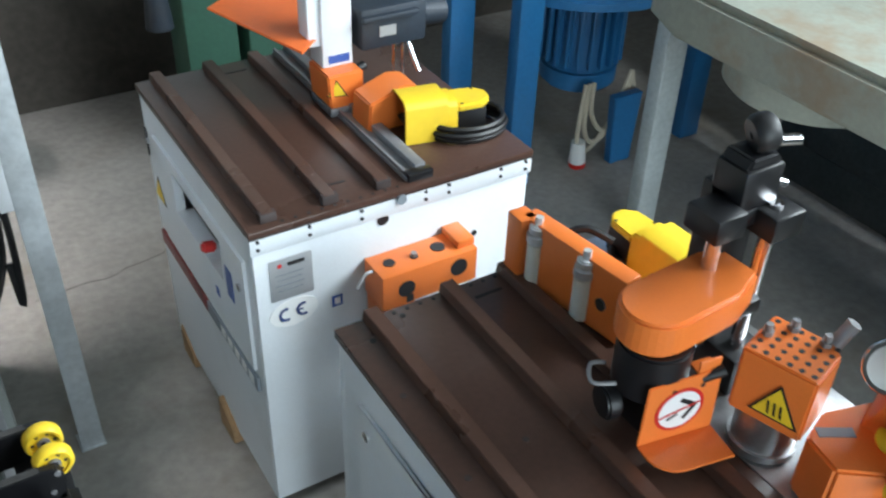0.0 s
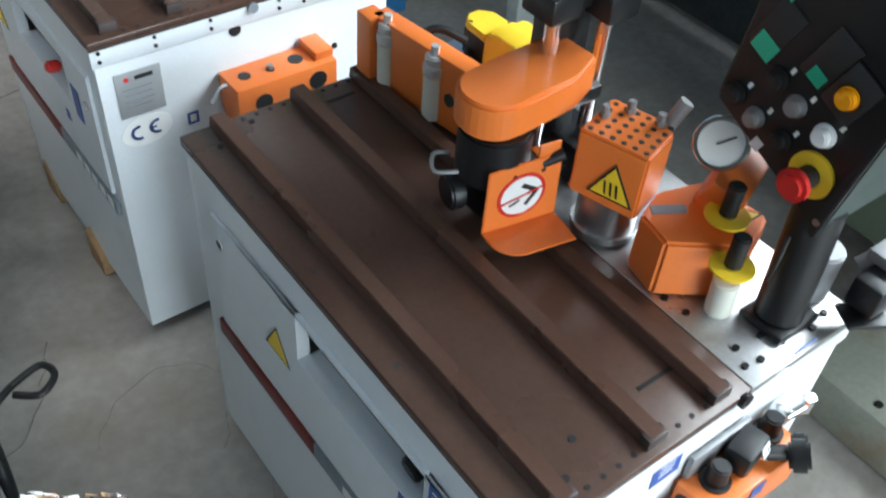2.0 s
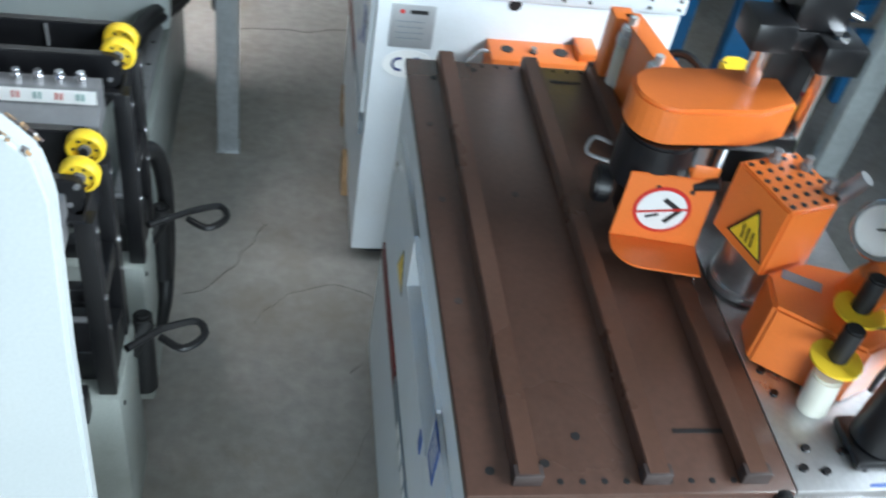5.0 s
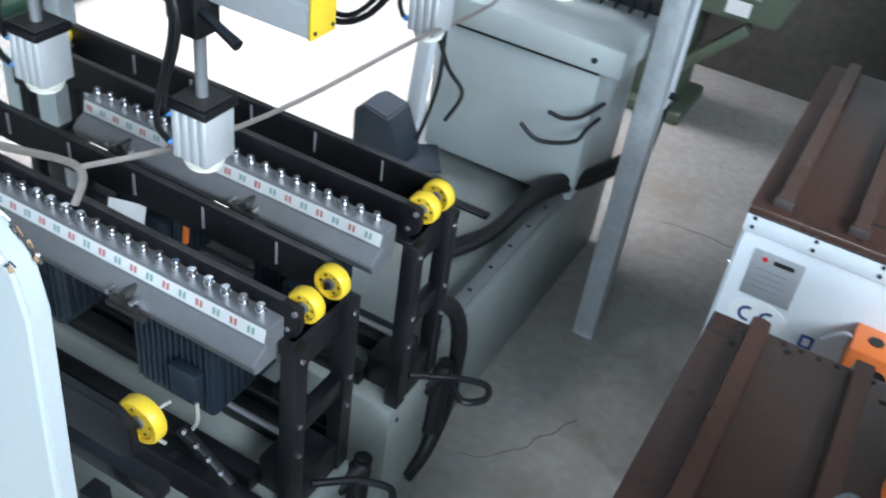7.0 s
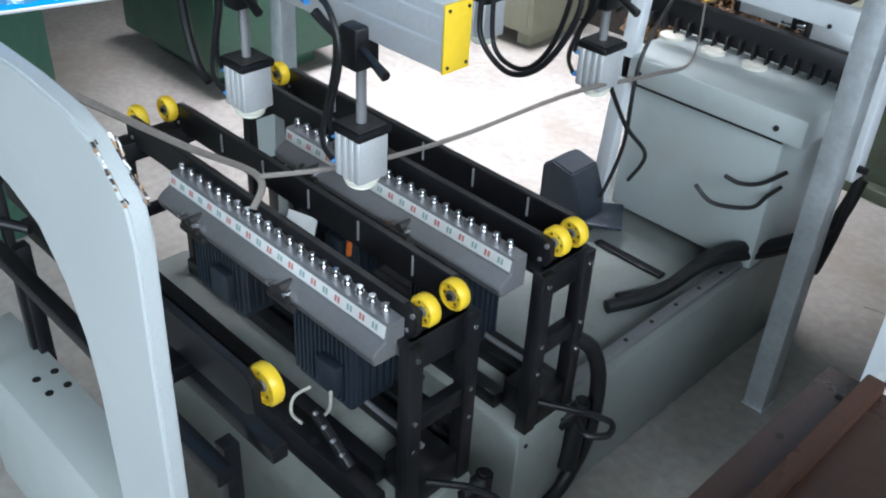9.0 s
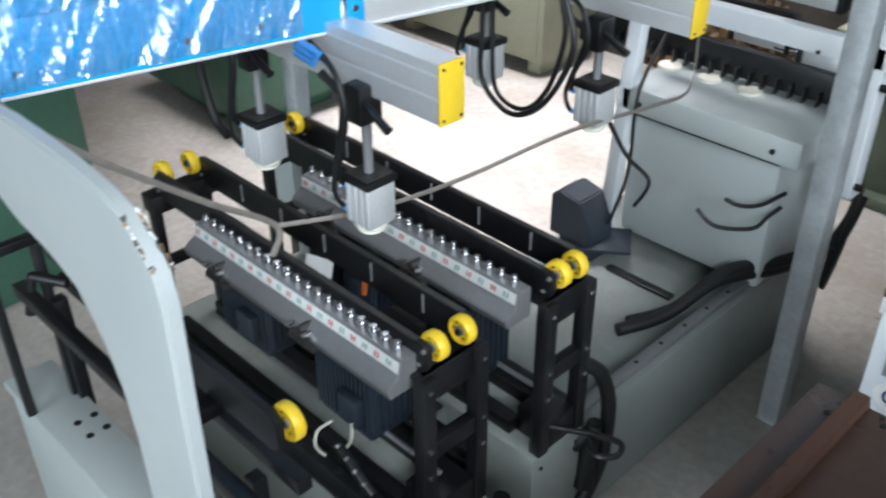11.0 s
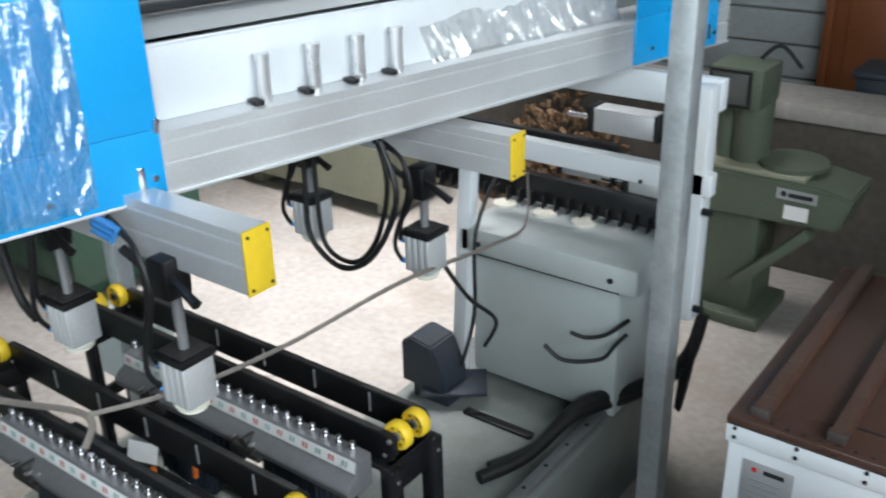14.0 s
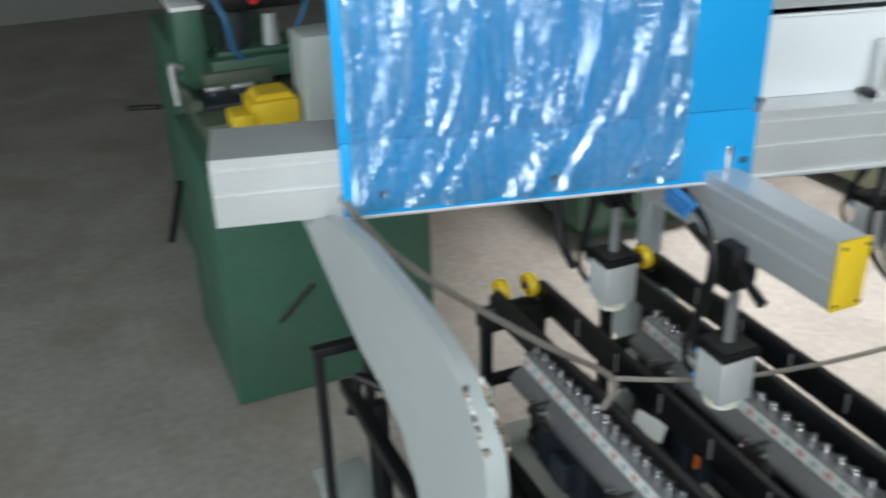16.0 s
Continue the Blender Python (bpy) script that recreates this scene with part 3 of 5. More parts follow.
# milling head on its two rods
HEAD = part("head_body", join(rod((1.392, 1.35, 0.965), (1.392, 1.35, 1.055), 0.058, 28, bevel=0.004), box(1.40, 1.60, 1.335, 1.42, 1.03, 1.058, 0.006), box(1.372, 1.45, 1.315, 1.40, 0.875, 0.975, 0.008),
                              rod((1.35, 1.37, 0.93), (1.325, 1.375, 0.93), 0.03, 20, bevel=0.004)), BLACK, A, "black cast milling head")


def cap_outline():
    pts = [(0.058 * math.cos(radians(a)), 0.058 * math.sin(radians(a))) for a in range(90, 271, 12)]
    return pts + [(0.12, -0.058), (0.185, -0.035), (0.185, 0.055), (0.11, 0.058)]


part("head_cap", moved(prism(cap_outline(), 0, 0.062, "z", 0.006), pose(1.388, 1.358, 1.057, 0, 0, 4)), ORANGE, A, "orange rounded belt cover")
gm = pose(1.409, 1.288, 0.887, 0, 0, -10)
GUARD = part("guard_plate", moved(join(prism([(-0.067, 0), (0.067, 0), (0.062, 0.130), (-0.066, 0.124)], 0.0, 0.004, "y", 0.0015), box(0.020, 0.058, 0.003, 0.03, 0.122, 0.128, 0.0015), box(0.020, 0.058, 0.003, 0.007, 0.126, 0.150, 0.0015)), gm), ORANGE, A, "orange bent guard plate with warning sign")
lip = [(-0.067, 0), (0.067, 0), (0.067, -0.066), (-0.02, -0.066)] + [(-0.02 - 0.047 * math.sin(radians(a)), -0.066 + 0.047 * (1 - math.cos(radians(a)))) for a in range(15, 91, 15)]
part("guard_lip", moved(prism(lip, 0, 0.004, "z", 0.001), gm), ORANGE, GUARD)
sm = gm @ frame_at((-0.004, -0.0006, 0.064), (0, -1, 0))
SIGN = part("prohibition_sign", disc(sm, 0.043, 0.001), RED, GUARD, "round red and white prohibition sign")
part("sign_white", disc(sm @ pose(0, 0, 0.0006), 0.037, 0.001), LABEL_W, SIGN)
part("sign_tool", join(plate(sm @ pose(0.013, 0.012, 0.0009, 0, 0, -32), 0.034, 0.008, 0.0006), plate(sm @ pose(0.018, -0.007, 0.0009, 0, 0, 55), 0.034, 0.0075, 0.0006), plate(sm @ pose(-0.012, -0.012, 0.0009, 0, 0, 25), 0.02, 0.005, 0.0006)), INK, SIGN)
part("sign_bar", plate(sm @ pose(0, 0, 0.0016, 0, 0, 14), 0.076, 0.004, 0.0005), RED, SIGN)
for u in (-0.02, 0.03):
    part("guard_screw", moved(rod((u, -0.001, 0.104), (u, 0.001, 0.104), 0.004, 10), gm), INK, GUARD)
part("head_lever", hose([(1.345, 1.40, 0.985), (1.315, 1.40, 0.995), (1.30, 1.375, 0.985), (1.33, 1.355, 0.985)], 0.0035), ALU_DULL, A, "bent steel lever")
part("head_stud", rod((1.44, 1.29, 1.0), (1.47, 1.275, 1.015), 0.010, 14), BLACK, A)
for x, y in ((1.515, 1.385), (1.607, 1.365)):
    part("guide_rod", rod((x, y, 0.93), (x, y, 1.22), 0.0125, 20), CHROME, A, "chromed guide rod")
part("rod_clamp", join(box(1.475, 1.535, 1.35, 1.42, 1.188, 1.232, 0.005), box(1.575, 1.64, 1.33, 1.40, 1.170, 1.215, 0.005), box(1.53, 1.58, 1.37, 1.40, 1.185, 1.215, 0.003)), BLACK, A, "black rod clamp block")
part("slide_block", join(box(1.535, 1.615, 1.37, 1.435, 1.215, 1.285, 0.006), box(1.535, 1.615, 1.40, 1.45, 0.92, 1.24, 0.004), prism([(1.537, 1.285), (1.613, 1.285), (1.598, 1.302), (1.548, 1.302)], 1.375, 1.43, "y", 0.003)), BLACK, A, "black slide block")
KN = part("head_knob", join(ring((1.582, 1.40, 1.328), (0.9, -0.35, 0.25), 0.006, 0.030, 0.036), rod((1.582, 1.40, 1.30), (1.582, 1.40, 1.32), 0.010, 14)), RUBBER, A, "black round adjusting knob")
part("clamp_lever", rod((1.612, 1.385, 1.245), (1.632, 1.375, 1.240), 0.007, 12), CHROME, A, "chromed clamp screw")
part("clamp_lever", join(rod((1.605, 1.40, 1.308), (1.650, 1.385, 1.306), 0.009, 12)), CHROME, A, "chromed clamp lever")
part("rod_stand", box(1.57, 1.65, 1.33, 1.44, 0.858, 0.935, 0.004), BLACK, A)

# fence with two feed rollers
FENCE = part("fence", join(moved(box(-0.02, 0.02, -0.135, 0.125, 0, 0.142, 0.004), pose(1.487, 1.655, 0.862, 0, 0, 8)), box(1.435, 1.475, 1.755, 1.80, 0.875, 1.004, 0.004)), ORANGE, A, "orange fence with two feed rollers")
for x, y in ((1.462, 1.737), (1.475, 1.612)):
    ro = part("feed_roller", rod((x, y, 0.868), (x, y, 0.962), 0.0185, 24, bevel=0.002), PAD, FENCE, "off-white feed roller")
    part("roller_cap", join(rod((x, y, 0.962), (x, y, 0.982), 0.0205, 20, bevel=0.002), rod((x, y, 0.982), (x, y, 1.000), 0.0175, 20, bevel=0.003), rod((x, y, 1.000), (x, y, 1.018), 0.008, 6)), ALU, ro)
part("fence_hole", rod((1.452, 1.54, 0.955), (1.456, 1.54, 0.955), 0.012, 18), INK, FENCE)

# glue pot with its perforated cover, dial and edge guide
part("glue_pot", join(rod((1.548, 1.232, 0.858), (1.548, 1.232, 0.955), 0.050, 28, bevel=0.003), rod((1.548, 1.232, 0.864), (1.548, 1.232, 0.876), 0.056, 28)), STEEL, A, "steel glue pot")
hm = pose(1.538, 1.217, 0.955, 0, 0, -73)
HOT = part("perforated_cover", moved(prism([(-0.058, -0.052), (0.058, -0.052), (0.058, 0.030), (0.036, 0.052), (-0.058, 0.052)], 0, 0.118, "z", 0.004), hm), ORANGE, A, "orange perforated cover with hot surface sign")
for i in range(6):
    for j in range(5):
        part("vent_hole", moved(rod((-0.046 + i * 0.0185, -0.040 + j * 0.0195, 0.1165), (-0.046 + i * 0.0185, -0.040 + j * 0.0195, 0.1187), 0.0046, 10), hm), INK, HOT)
warning_sign(HOT, hm @ frame_at((0.012, -0.0525, 0.042), (0, -1, 0)), 0.078)
for u in (-0.010, 0.0, 0.010):
    part("heat_mark", plate(hm @ frame_at((0.012 + u, -0.0548, 0.040), (0, -1, 0)) @ pose(0, 0, 0, 0, 0, 8), 0.0032, 0.024, 0.0004), INK, HOT)
for u, v in ((-0.02, 0.036), (0.03, 0.036), (-0.045, 0.0)):
    part("cover_fitting", moved(join(rod((u, v, 0.117), (u, v, 0.126), 0.009, 6), rod((u, v, 0.126), (u, v, 0.138), 0.006, 10)), hm), ALU_DULL, HOT)
part("cover_fitting", rod((1.60, 1.20, 1.06), (1.62, 1.19, 1.105), 0.012, 12), ALU_DULL, HOT)
GA = part("dial_gauge", moved(join(ring((0, 0, 0), (0, 0, 1), 0.034, 0.042, 0.016)), frame_at((1.625, 1.118, 1.075), (-0.75, -0.5, 0.42))), CHROME, A, "round dial gauge with chromed rim")
part("dial_face", moved(disc(Matrix(), 0.036, 0.012), frame_at((1.625, 1.118, 1.075), (-0.75, -0.5, 0.42))), DIAL, GA)
part("dial_hand", moved(plate(pose(0.006, 0.006, 0.0068, 0, 0, 35), 0.03, 0.003, 0.0005), frame_at((1.625, 1.118, 1.075), (-0.75, -0.5, 0.42))), INK, GA)
EG = part("edge_guide", join(prism([(1.497, 1.075), (1.60, 0.998), (1.675, 1.03), (1.665, 1.14), (1.575, 1.165), (1.51, 1.14)], 0.862, 0.972, "z", 0.005), moved(box(-0.05, 0.05, -0.03, 0.03, 0, 0.07, 0.006), pose(1.655, 1.11, 0.97, 20, -12, 20))), ORANGE, A, "orange edge guide housing")
warning_sign(EG, pose(1.638, 1.055, 0.9725, 0, 0, 120), 0.06)
part("guide_strip", moved(plate(pose(0, 0, 0), 0.055, 0.018), pose(1.555, 1.125, 0.9723, 0, 0, -30)), GREY_STRIP, EG)
for x, y, z in ((1.602, 1.056, 0.988), (1.556, 0.996, 0.958)):
    kd = part("yellow_disc", rod((x, y, z), (x, y, z + 0.004), 0.034, 28), YELLOW, A, "yellow flange disc")
    part("disc_knob", rod((x, y, z + 0.004), (x, y, z + 0.062), 0.0135, 18, bevel=0.003), RUBBER, kd, "black turning knob")
part("white_cup", rod((1.566, 0.997, 0.858), (1.560, 0.997, 0.93), 0.021, 22, bevel=0.003), PAD, A, "off-white plastic cup")

# control desk on its black pillar
part("desk_pillar", join(rod((1.628, 0.935, 0.872), (1.655, 0.955, 1.06), 0.037, 24), box(1.585, 1.68, 0.895, 0.975, 0.858, 0.874, 0.006)), BLACK, A, "black pillar of the control desk")
dm = Matrix(((0, 0, -1, 1.622), (-0.911, -0.41, 0, 1.146), (-0.41, 0.911, 0, 1.150), (0, 0, 0, 1)))
DESK = part("control_desk", moved(prism([(0, -0.012), (0.243, -0.012), (0.155, 0.32), (-0.108, 0.32)], -0.17, 0, "z", 0.006), dm), DESK_GREY, A, "dark sloping control desk with push buttons")
part("desk_face", moved(prism([(0.006, -0.004), (0.232, -0.004), (0.148, 0.312), (-0.098, 0.312)], 0, 0.004, "z", 0.001), dm), BLACK, DESK)
part("desk_rim", moved(prism([(0.229, -0.012), (0.243, -0.012), (0.155, 0.32), (0.141, 0.32)], 0, 0.012, "z", 0.002), dm), BLACK, DESK)
for u, v in ((0.228, 0.014), (0.16, 0.27)):
    part("desk_screw", moved(rod((u, v, 0.010), (u, v, 0.014), 0.006, 12), dm), CHROME, DESK)
for u, v, s in ((0.002, 0.115, 1.0), (0.078, 0.150, 0.7), (-0.03, 0.20, 0.9)):
    part("desk_window", plate(dm @ pose(u - 0.004, v + 0.03, 0.004), 0.044, 0.085, 0.003, 0.001), INK, DESK)
    part("indicator", plate(dm @ pose(u, v, 0.007), 0.036 * s, 0.030 * s, 0.001), TEAL, DESK, "green indicator window")
part("amber_frame", plate(dm @ pose(0.124, 0.175, 0.004), 0.052, 0.075, 0.006, 0.003), INK, DESK)
for u, v, r, mt in ((0.018, 0.028, 0.018, RUBBER), (0.044, 0.098, 0.018, RUBBER), (0.063, 0.031, 0.016, ALU_DULL), (0.089, 0.098, 0.016, ALU_DULL), (0.109, 0.042, 0.017, RUBBER), (0.142, 0.106, 0.017, LABEL_W), (0.124, 0.170, 0.018, AMBER)):
    part("push_button", join(moved(rod((u, v, 0.004), (u, v, 0.012), r, 20, bevel=0.002), dm), moved(rod((u, v, 0.010), (u, v, 0.022), r * 0.75, 18, bevel=0.002), dm)), mt, DESK)
    part("button_mark", plate(dm @ pose(u + 0.008, v + r + 0.009, 0.004), 0.006, 0.010, 0.0006), LABEL_W, DESK)
part("desk_tag", plate(dm @ pose(0.092, 0.002, 0.004), 0.016, 0.020, 0.001), LABEL_W, DESK)
part("stop_collar", disc(dm @ pose(0.172, 0.050, 0.007), 0.034, 0.006), YELLOW, DESK, "yellow collar of the stop button")
part("stop_stem", moved(rod((0.172, 0.050, 0.008), (0.172, 0.050, 0.036), 0.016, 18), dm), RUBBER, DESK)
part("stop_button", moved(rod((0.172, 0.050, 0.034), (0.172, 0.050, 0.056), 0.024, 24, bevel=0.007), dm), RED, DESK, "red emergency stop button")
part("trim_motor", join(rod((1.715, 0.945, 0.86), (1.715, 0.945, 0.955), 0.030, 22, bevel=0.003), rod((1.75, 0.90, 0.93), (1.79, 0.875, 0.97), 0.018, 16), box(1.745, 1.80, 0.85, 0.90, 0.955, 0.975, 0.003)), ALU_DULL, A, "grey trimming unit")
part("trim_guard", join(box(1.70, 1.765, 0.835, 0.885, 0.90, 0.955, 0.006), bar((1.69, 0.87, 0.885), (1.78, 0.82, 0.885), 0.05, 0.008)), BLACK, A, "black trimming guard")
part("desk_cable", hose([(1.61, 0.96, 1.02), (1.585, 0.95, 0.99), (1.59, 0.955, 0.95)], 0.004), RUBBER, A)

# foot switches: yellow hood over a black base
def foot_switch(at, turn, label, scale=1.0):
    ob = thing("foot_switch", at, label, "foot switch", "yellow foot switches", rz=turn)
    s = scale
    w, h, n = 0.055 * s, 0.106 * s, 0.105 * s
    arch = [(-w, 0), (-w * 0.97, h * 0.80), (-w * 0.86, h * 0.93), (-w * 0.62, h), (w * 0.5, h), (w * 0.80, h * 0.93), (w * 0.96, h * 0.72), (w, 0)]
    inner = [(y * 0.90, z * 0.95) for y, z in reversed(arch)]
    part("hood", prism(arch + inner, 0.0, n, "x", 0.0012), YELLOW, ob, "arched yellow hood open at one end")
    part("hood_back", prism([(y * 0.90, z * 0.95) for y, z in arch], n - 0.006, n - 0.001, "x", 0), YELLOW, ob)
    part("collar", prism([(y * 0.86, z * 0.86) for y, z in arch], n, n + 0.028 * s, "x", 0.003), YELLOW, ob)
    part("pedal_top", prism([(n + 0.028 * s, -0.044 * s), (n + 0.095 * s, -0.040 * s), (n + 0.120 * s, -0.015 * s), (n + 0.120 * s, 0.015 * s), (n + 0.095 * s, 0.040 * s), (n + 0.028 * s, 0.044 * s)], 0.060 * s, 0.078 * s, "z", 0.004), YELLOW, ob)
    part("pedal_base", box(n + 0.028 * s, n + 0.105 * s, -0.036 * s, 0.036 * s, 0.0, 0.060 * s, 0.004), RUBBER, ob)
    part("inner_pedal", moved(box(0.012 * s, 0.09 * s, -0.038 * s, 0.038 * s, -0.004, 0.004, 0.002), pose(0, 0, 0.03 * s, 0, -12, 0)), RUBBER, ob)
    for u, v, z in ((n + 0.09 * s, 0.030 * s, 0.078 * s), (n + 0.04 * s, -0.036 * s, 0.078 * s)):
        part("hood_screw", rod((u, v, z), (u, v, z + 0.001), 0.004, 10), INK, ob)
    return ob


foot_switch((1.705, 1.575, 0.858), 92, "yellow foot switch lying on the edge bander bed", 0.92)
solid("power_cable", hose([(1.62, 1.70, 0.93), (1.585, 1.745, 0.945), (1.545, 1.76, 0.925), (1.52, 1.74, 0.875), (1.60, 1.70, 0.868), (1.68, 1.76, 0.868)], 0.008), RUBBER, "black power cable of the foot switch", "cable")

B = thing("edge_bander", (1.39, 2.51, 0), "white edge banding machine with foot switch on its brown table", "machine", "white edge banders")
cabinet(B, 1.042, 1.742, 2.130, 2.890, 0.88, (2.33, 2.66, 0.62, 0.735), (2.17, 2.50, 2.86))
part("table_board", box(1.040, 1.745, 2.128, 2.892, 0.862, 0.878, 0.003), BROWN, B, "brown phenolic table board")
part("table_edge", box(1.041, 1.744, 2.1285, 2.891, 0.858, 0.8621, 0.0005), EDGE, B)
table_ribs(B, (1.094, 1.234, 1.360), 2.150, 2.888, 0.8782)
part("guide_rail", join(box(1.415, 1.477, 2.150, 2.888, 0.878, 0.887, 0.001), box(1.418, 1.425, 2.150, 2.888, 0.887, 0.896, 0.001), box(1.447, 1.474, 2.165, 2.888, 0.887, 0.904, 0.002)), ALU_DULL, B, "dull steel guide rail")
part("rail_end", box(1.418, 1.480, 2.140, 2.165, 0.878, 0.899, 0.003), BLACK, B)
part("table_slot", box(1.23, 1.30, 2.215, 2.221, 0.877, 0.8790, 0), INK, B)
part("table_slot", box(1.26, 1.32, 2.83, 2.836, 0.877, 0.8790, 0), INK, B)
for i in range(10):
    part("table_hole", rod((1.12 + i * 0.03, 2.142, 0.8775), (1.12 + i * 0.03, 2.142, 0.8788), 0.004, 10), INK, B)
for x in (1.058, 1.174, 1.296, 1.455, 1.515, 1.655, 1.725):
    bolt_dots(B, ((x, 2.1295, 0.852), (x, 2.1295, 0.832)), (0, -1, 0), 0.0042)
part("front_bolt", rod((1.392, 2.130, 0.853), (1.392, 2.124, 0.853), 0.012, 18), GREY_STRIP, B)
part("front_hole", rod((1.350, 2.136, 0.808), (1.350, 2.134, 0.808), 0.014, 18), INK, B)
part("front_hole", rod((1.594, 2.136, 0.690), (1.594, 2.134, 0.690), 0.0075, 14), INK, B)
name_plate(B, frame_at((1.128, 2.1355, 0.735), (0, -1, 0)), 0.098, 0.108)
ce_mark(B, frame_at((1.128, 2.1352, 0.638), (0, -1, 0)) @ pose(0, 0, 0, 0, 0, 4), 0.037)
bl = part("blue_label", plate(frame_at((1.232, 2.1355, 0.628), (0, -1, 0)), 0.026, 0.030), LABEL_B, B, "small blue printed label")
part("label_bar", plate(frame_at((1.232, 2.134, 0.628), (0, -1, 0)), 0.014, 0.018, 0.0004), LABEL_W, bl)
part("side_slot", box(1.0355, 1.040, 2.905 - 0.06, 2.89 - 0.035, 0.69, 0.77, 0.001), INK, B)
warning_sign(B, frame_at((1.0375, 2.80, 0.60), (-1, 0, 0)), 0.085)
part("lock", rod((1.040, 2.845, 0.735), (1.033, 2.845, 0.735), 0.010, 14), CHROME, B)
part("lock", rod((1.040, 2.215, 0.685), (1.033, 2.215, 0.685), 0.010, 14), CHROME, B)
part("recess_plug", rod((1.082, 2.36, 0.685), (1.055, 2.36, 0.675), 0.022, 18, bevel=0.003), RUBBER, B)
part("stop_button", rod((1.055, 2.42, 0.660), (1.022, 2.42, 0.666), 0.014, 20, bevel=0.005), RED, B, "red emergency stop button")
lab = part("blue_label", plate(frame_at((1.0375, 2.285, 0.645), (-1, 0, 0)), 0.040, 0.085), LABEL_B, B, "blue printed label")
part("small_label", plate(frame_at((1.0375, 2.385, 0.555), (-1, 0, 0)), 0.02, 0.025), LABEL_B, B)
# orange bracket on the front
OB = part("front_bracket", join(box(1.300, 1.545, 2.045, 2.134, 0.632, 0.722, 0.004), box(1.50, 1.545, 2.06, 2.134, 0.722, 0.742, 0.003)), ORANGE, B, "orange front bracket with round openings")
for x, y, z, ax, r in ((1.36, 2.0445, 0.675, "y", 0.021), (1.495, 2.0445, 0.685, "y", 0.022), (1.34, 2.09, 0.7225, "z", 0.014), (1.465, 2.09, 0.7225, "z", 0.017), (1.40, 2.085, 0.7225, "z", 0.010)):
    d = Vector((0, -0.0015, 0)) if ax == "y" else Vector((0, 0, 0.0015))
    part("bracket_hole", rod(Vector((x, y, z)), Vector((x, y, z)) + d, r, 20), INK, OB)
part("bracket_slot", box(1.36, 1.377, 2.043, 2.046, 0.636, 0.654, 0), INK, OB)
part("bracket_pin", rod((1.40, 2.085, 0.722), (1.40, 2.085, 0.734), 0.007, 12), ALU_DULL, OB)
part("bracket_hook", hose([(1.305, 2.09, 0.712), (1.28, 2.085, 0.717), (1.25, 2.07, 0.697)], 0.004), ALU_DULL, OB)
part("bracket_leg", box(1.305, 1.385, 2.05, 2.134, 0.577, 0.632, 0.004), ORANGE, OB)
# trimming head on the table
TH = part("trim_column", join(box(1.405, 1.485, 2.535, 2.61, 0.985, 1.42, 0.004), box(1.375, 1.41, 2.545, 2.60, 1.04, 1.16, 0.004)), WHITE, B, "pale grey column of the trimming head")
part("column_label", plate(frame_at((1.447, 2.5345, 1.005), (0, -1, 0)), 0.055, 0.02), LABEL_B, TH)
part("trim_base", prism([(1.40, 0.90), (1.455, 0.885), (1.49, 0.90), (1.49, 0.985), (1.395, 0.985)], 2.49, 2.60, "y", 0.004), ORANGE, B, "orange foot of the trimming head")
warning_sign(B, frame_at((1.418, 2.4895, 0.945), (-0.3, -1, 0)), 0.05)
part("foot_skirt", box(1.398, 1.47, 2.485, 2.60, 0.879, 0.90, 0.003), ALU_DULL, B)
part("head_spindle", rod((1.52, 2.55, 0.965), (1.445, 2.52, 0.955), 0.012, 14), RUBBER, B)
MO = part("trim_motor", join(box(1.50, 1.68, 2.515, 2.60, 1.015, 1.12, 0.010), rod((1.68, 2.56, 1.07), (1.75, 2.56, 1.065), 0.034, 22, bevel=0.004), box(1.50, 1.65, 2.50, 2.52, 1.09, 1.105, 0.004)), MOTOR, B, "dark finned motor")
part("motor_plate", plate(frame_at((1.57, 2.5145, 1.06), (0, -1, 0)), 0.045, 0.026), LABEL_G, MO)
part("motor_legs", join(rod((1.60, 2.54, 0.90), (1.60, 2.54, 1.02), 0.005, 10), rod((1.63, 2.55, 0.90), (1.63, 2.55, 1.02), 0.005, 10), rod((1.66, 2.52, 0.93), (1.65, 2.56, 1.0), 0.008, 12)), CHROME, MO)
part("dust_hood", prism([(1.44, 0.879), (1.58, 0.879), (1.575, 0.975), (1.535, 0.985), (1.445, 0.955)], 2.37, 2.46, "y", 0.004), ORANGE, B, "orange dust hood")
part("orange_sheet", prism([(1.235, 2.84), (1.335, 2.49), (1.40, 2.55), (1.52, 2.80), (1.50, 2.87), (1.30, 2.89)], 1.055, 1.061, "z", 0.002), ORANGE_TARP, B, "orange sheet metal cover")
foot_switch((1.500, 2.338, 0.878), -10, "yellow foot switch lying on the brown table", 1.0)
coil = [hose([(1.66 + r * math.cos(a / 12 * 2 * math.pi), 2.285 + r * 0.72 * math.sin(a / 12 * 2 * math.pi), 0.886 + 0.013 * k + 0.002 * math.sin(a)) for a in range(13)], 0.0075, 7, 3) for k, r in enumerate((0.094, 0.098, 0.090))]
solid("power_cable", join(*coil), RUBBER, "coiled black power cable lying on the table", "cable")
for x, y in ((1.03, 2.46), (1.04, 2.80)):
    solid("wooden_chock", prism([(y - 0.05, 0.0), (y + 0.05, 0.0), (y + 0.05, 0.10), (y - 0.05, 0.055)], x, x + 0.12, "x", 0.003), WOOD, "rough wooden chock under the edge bander", "wood", group="wooden chocks")

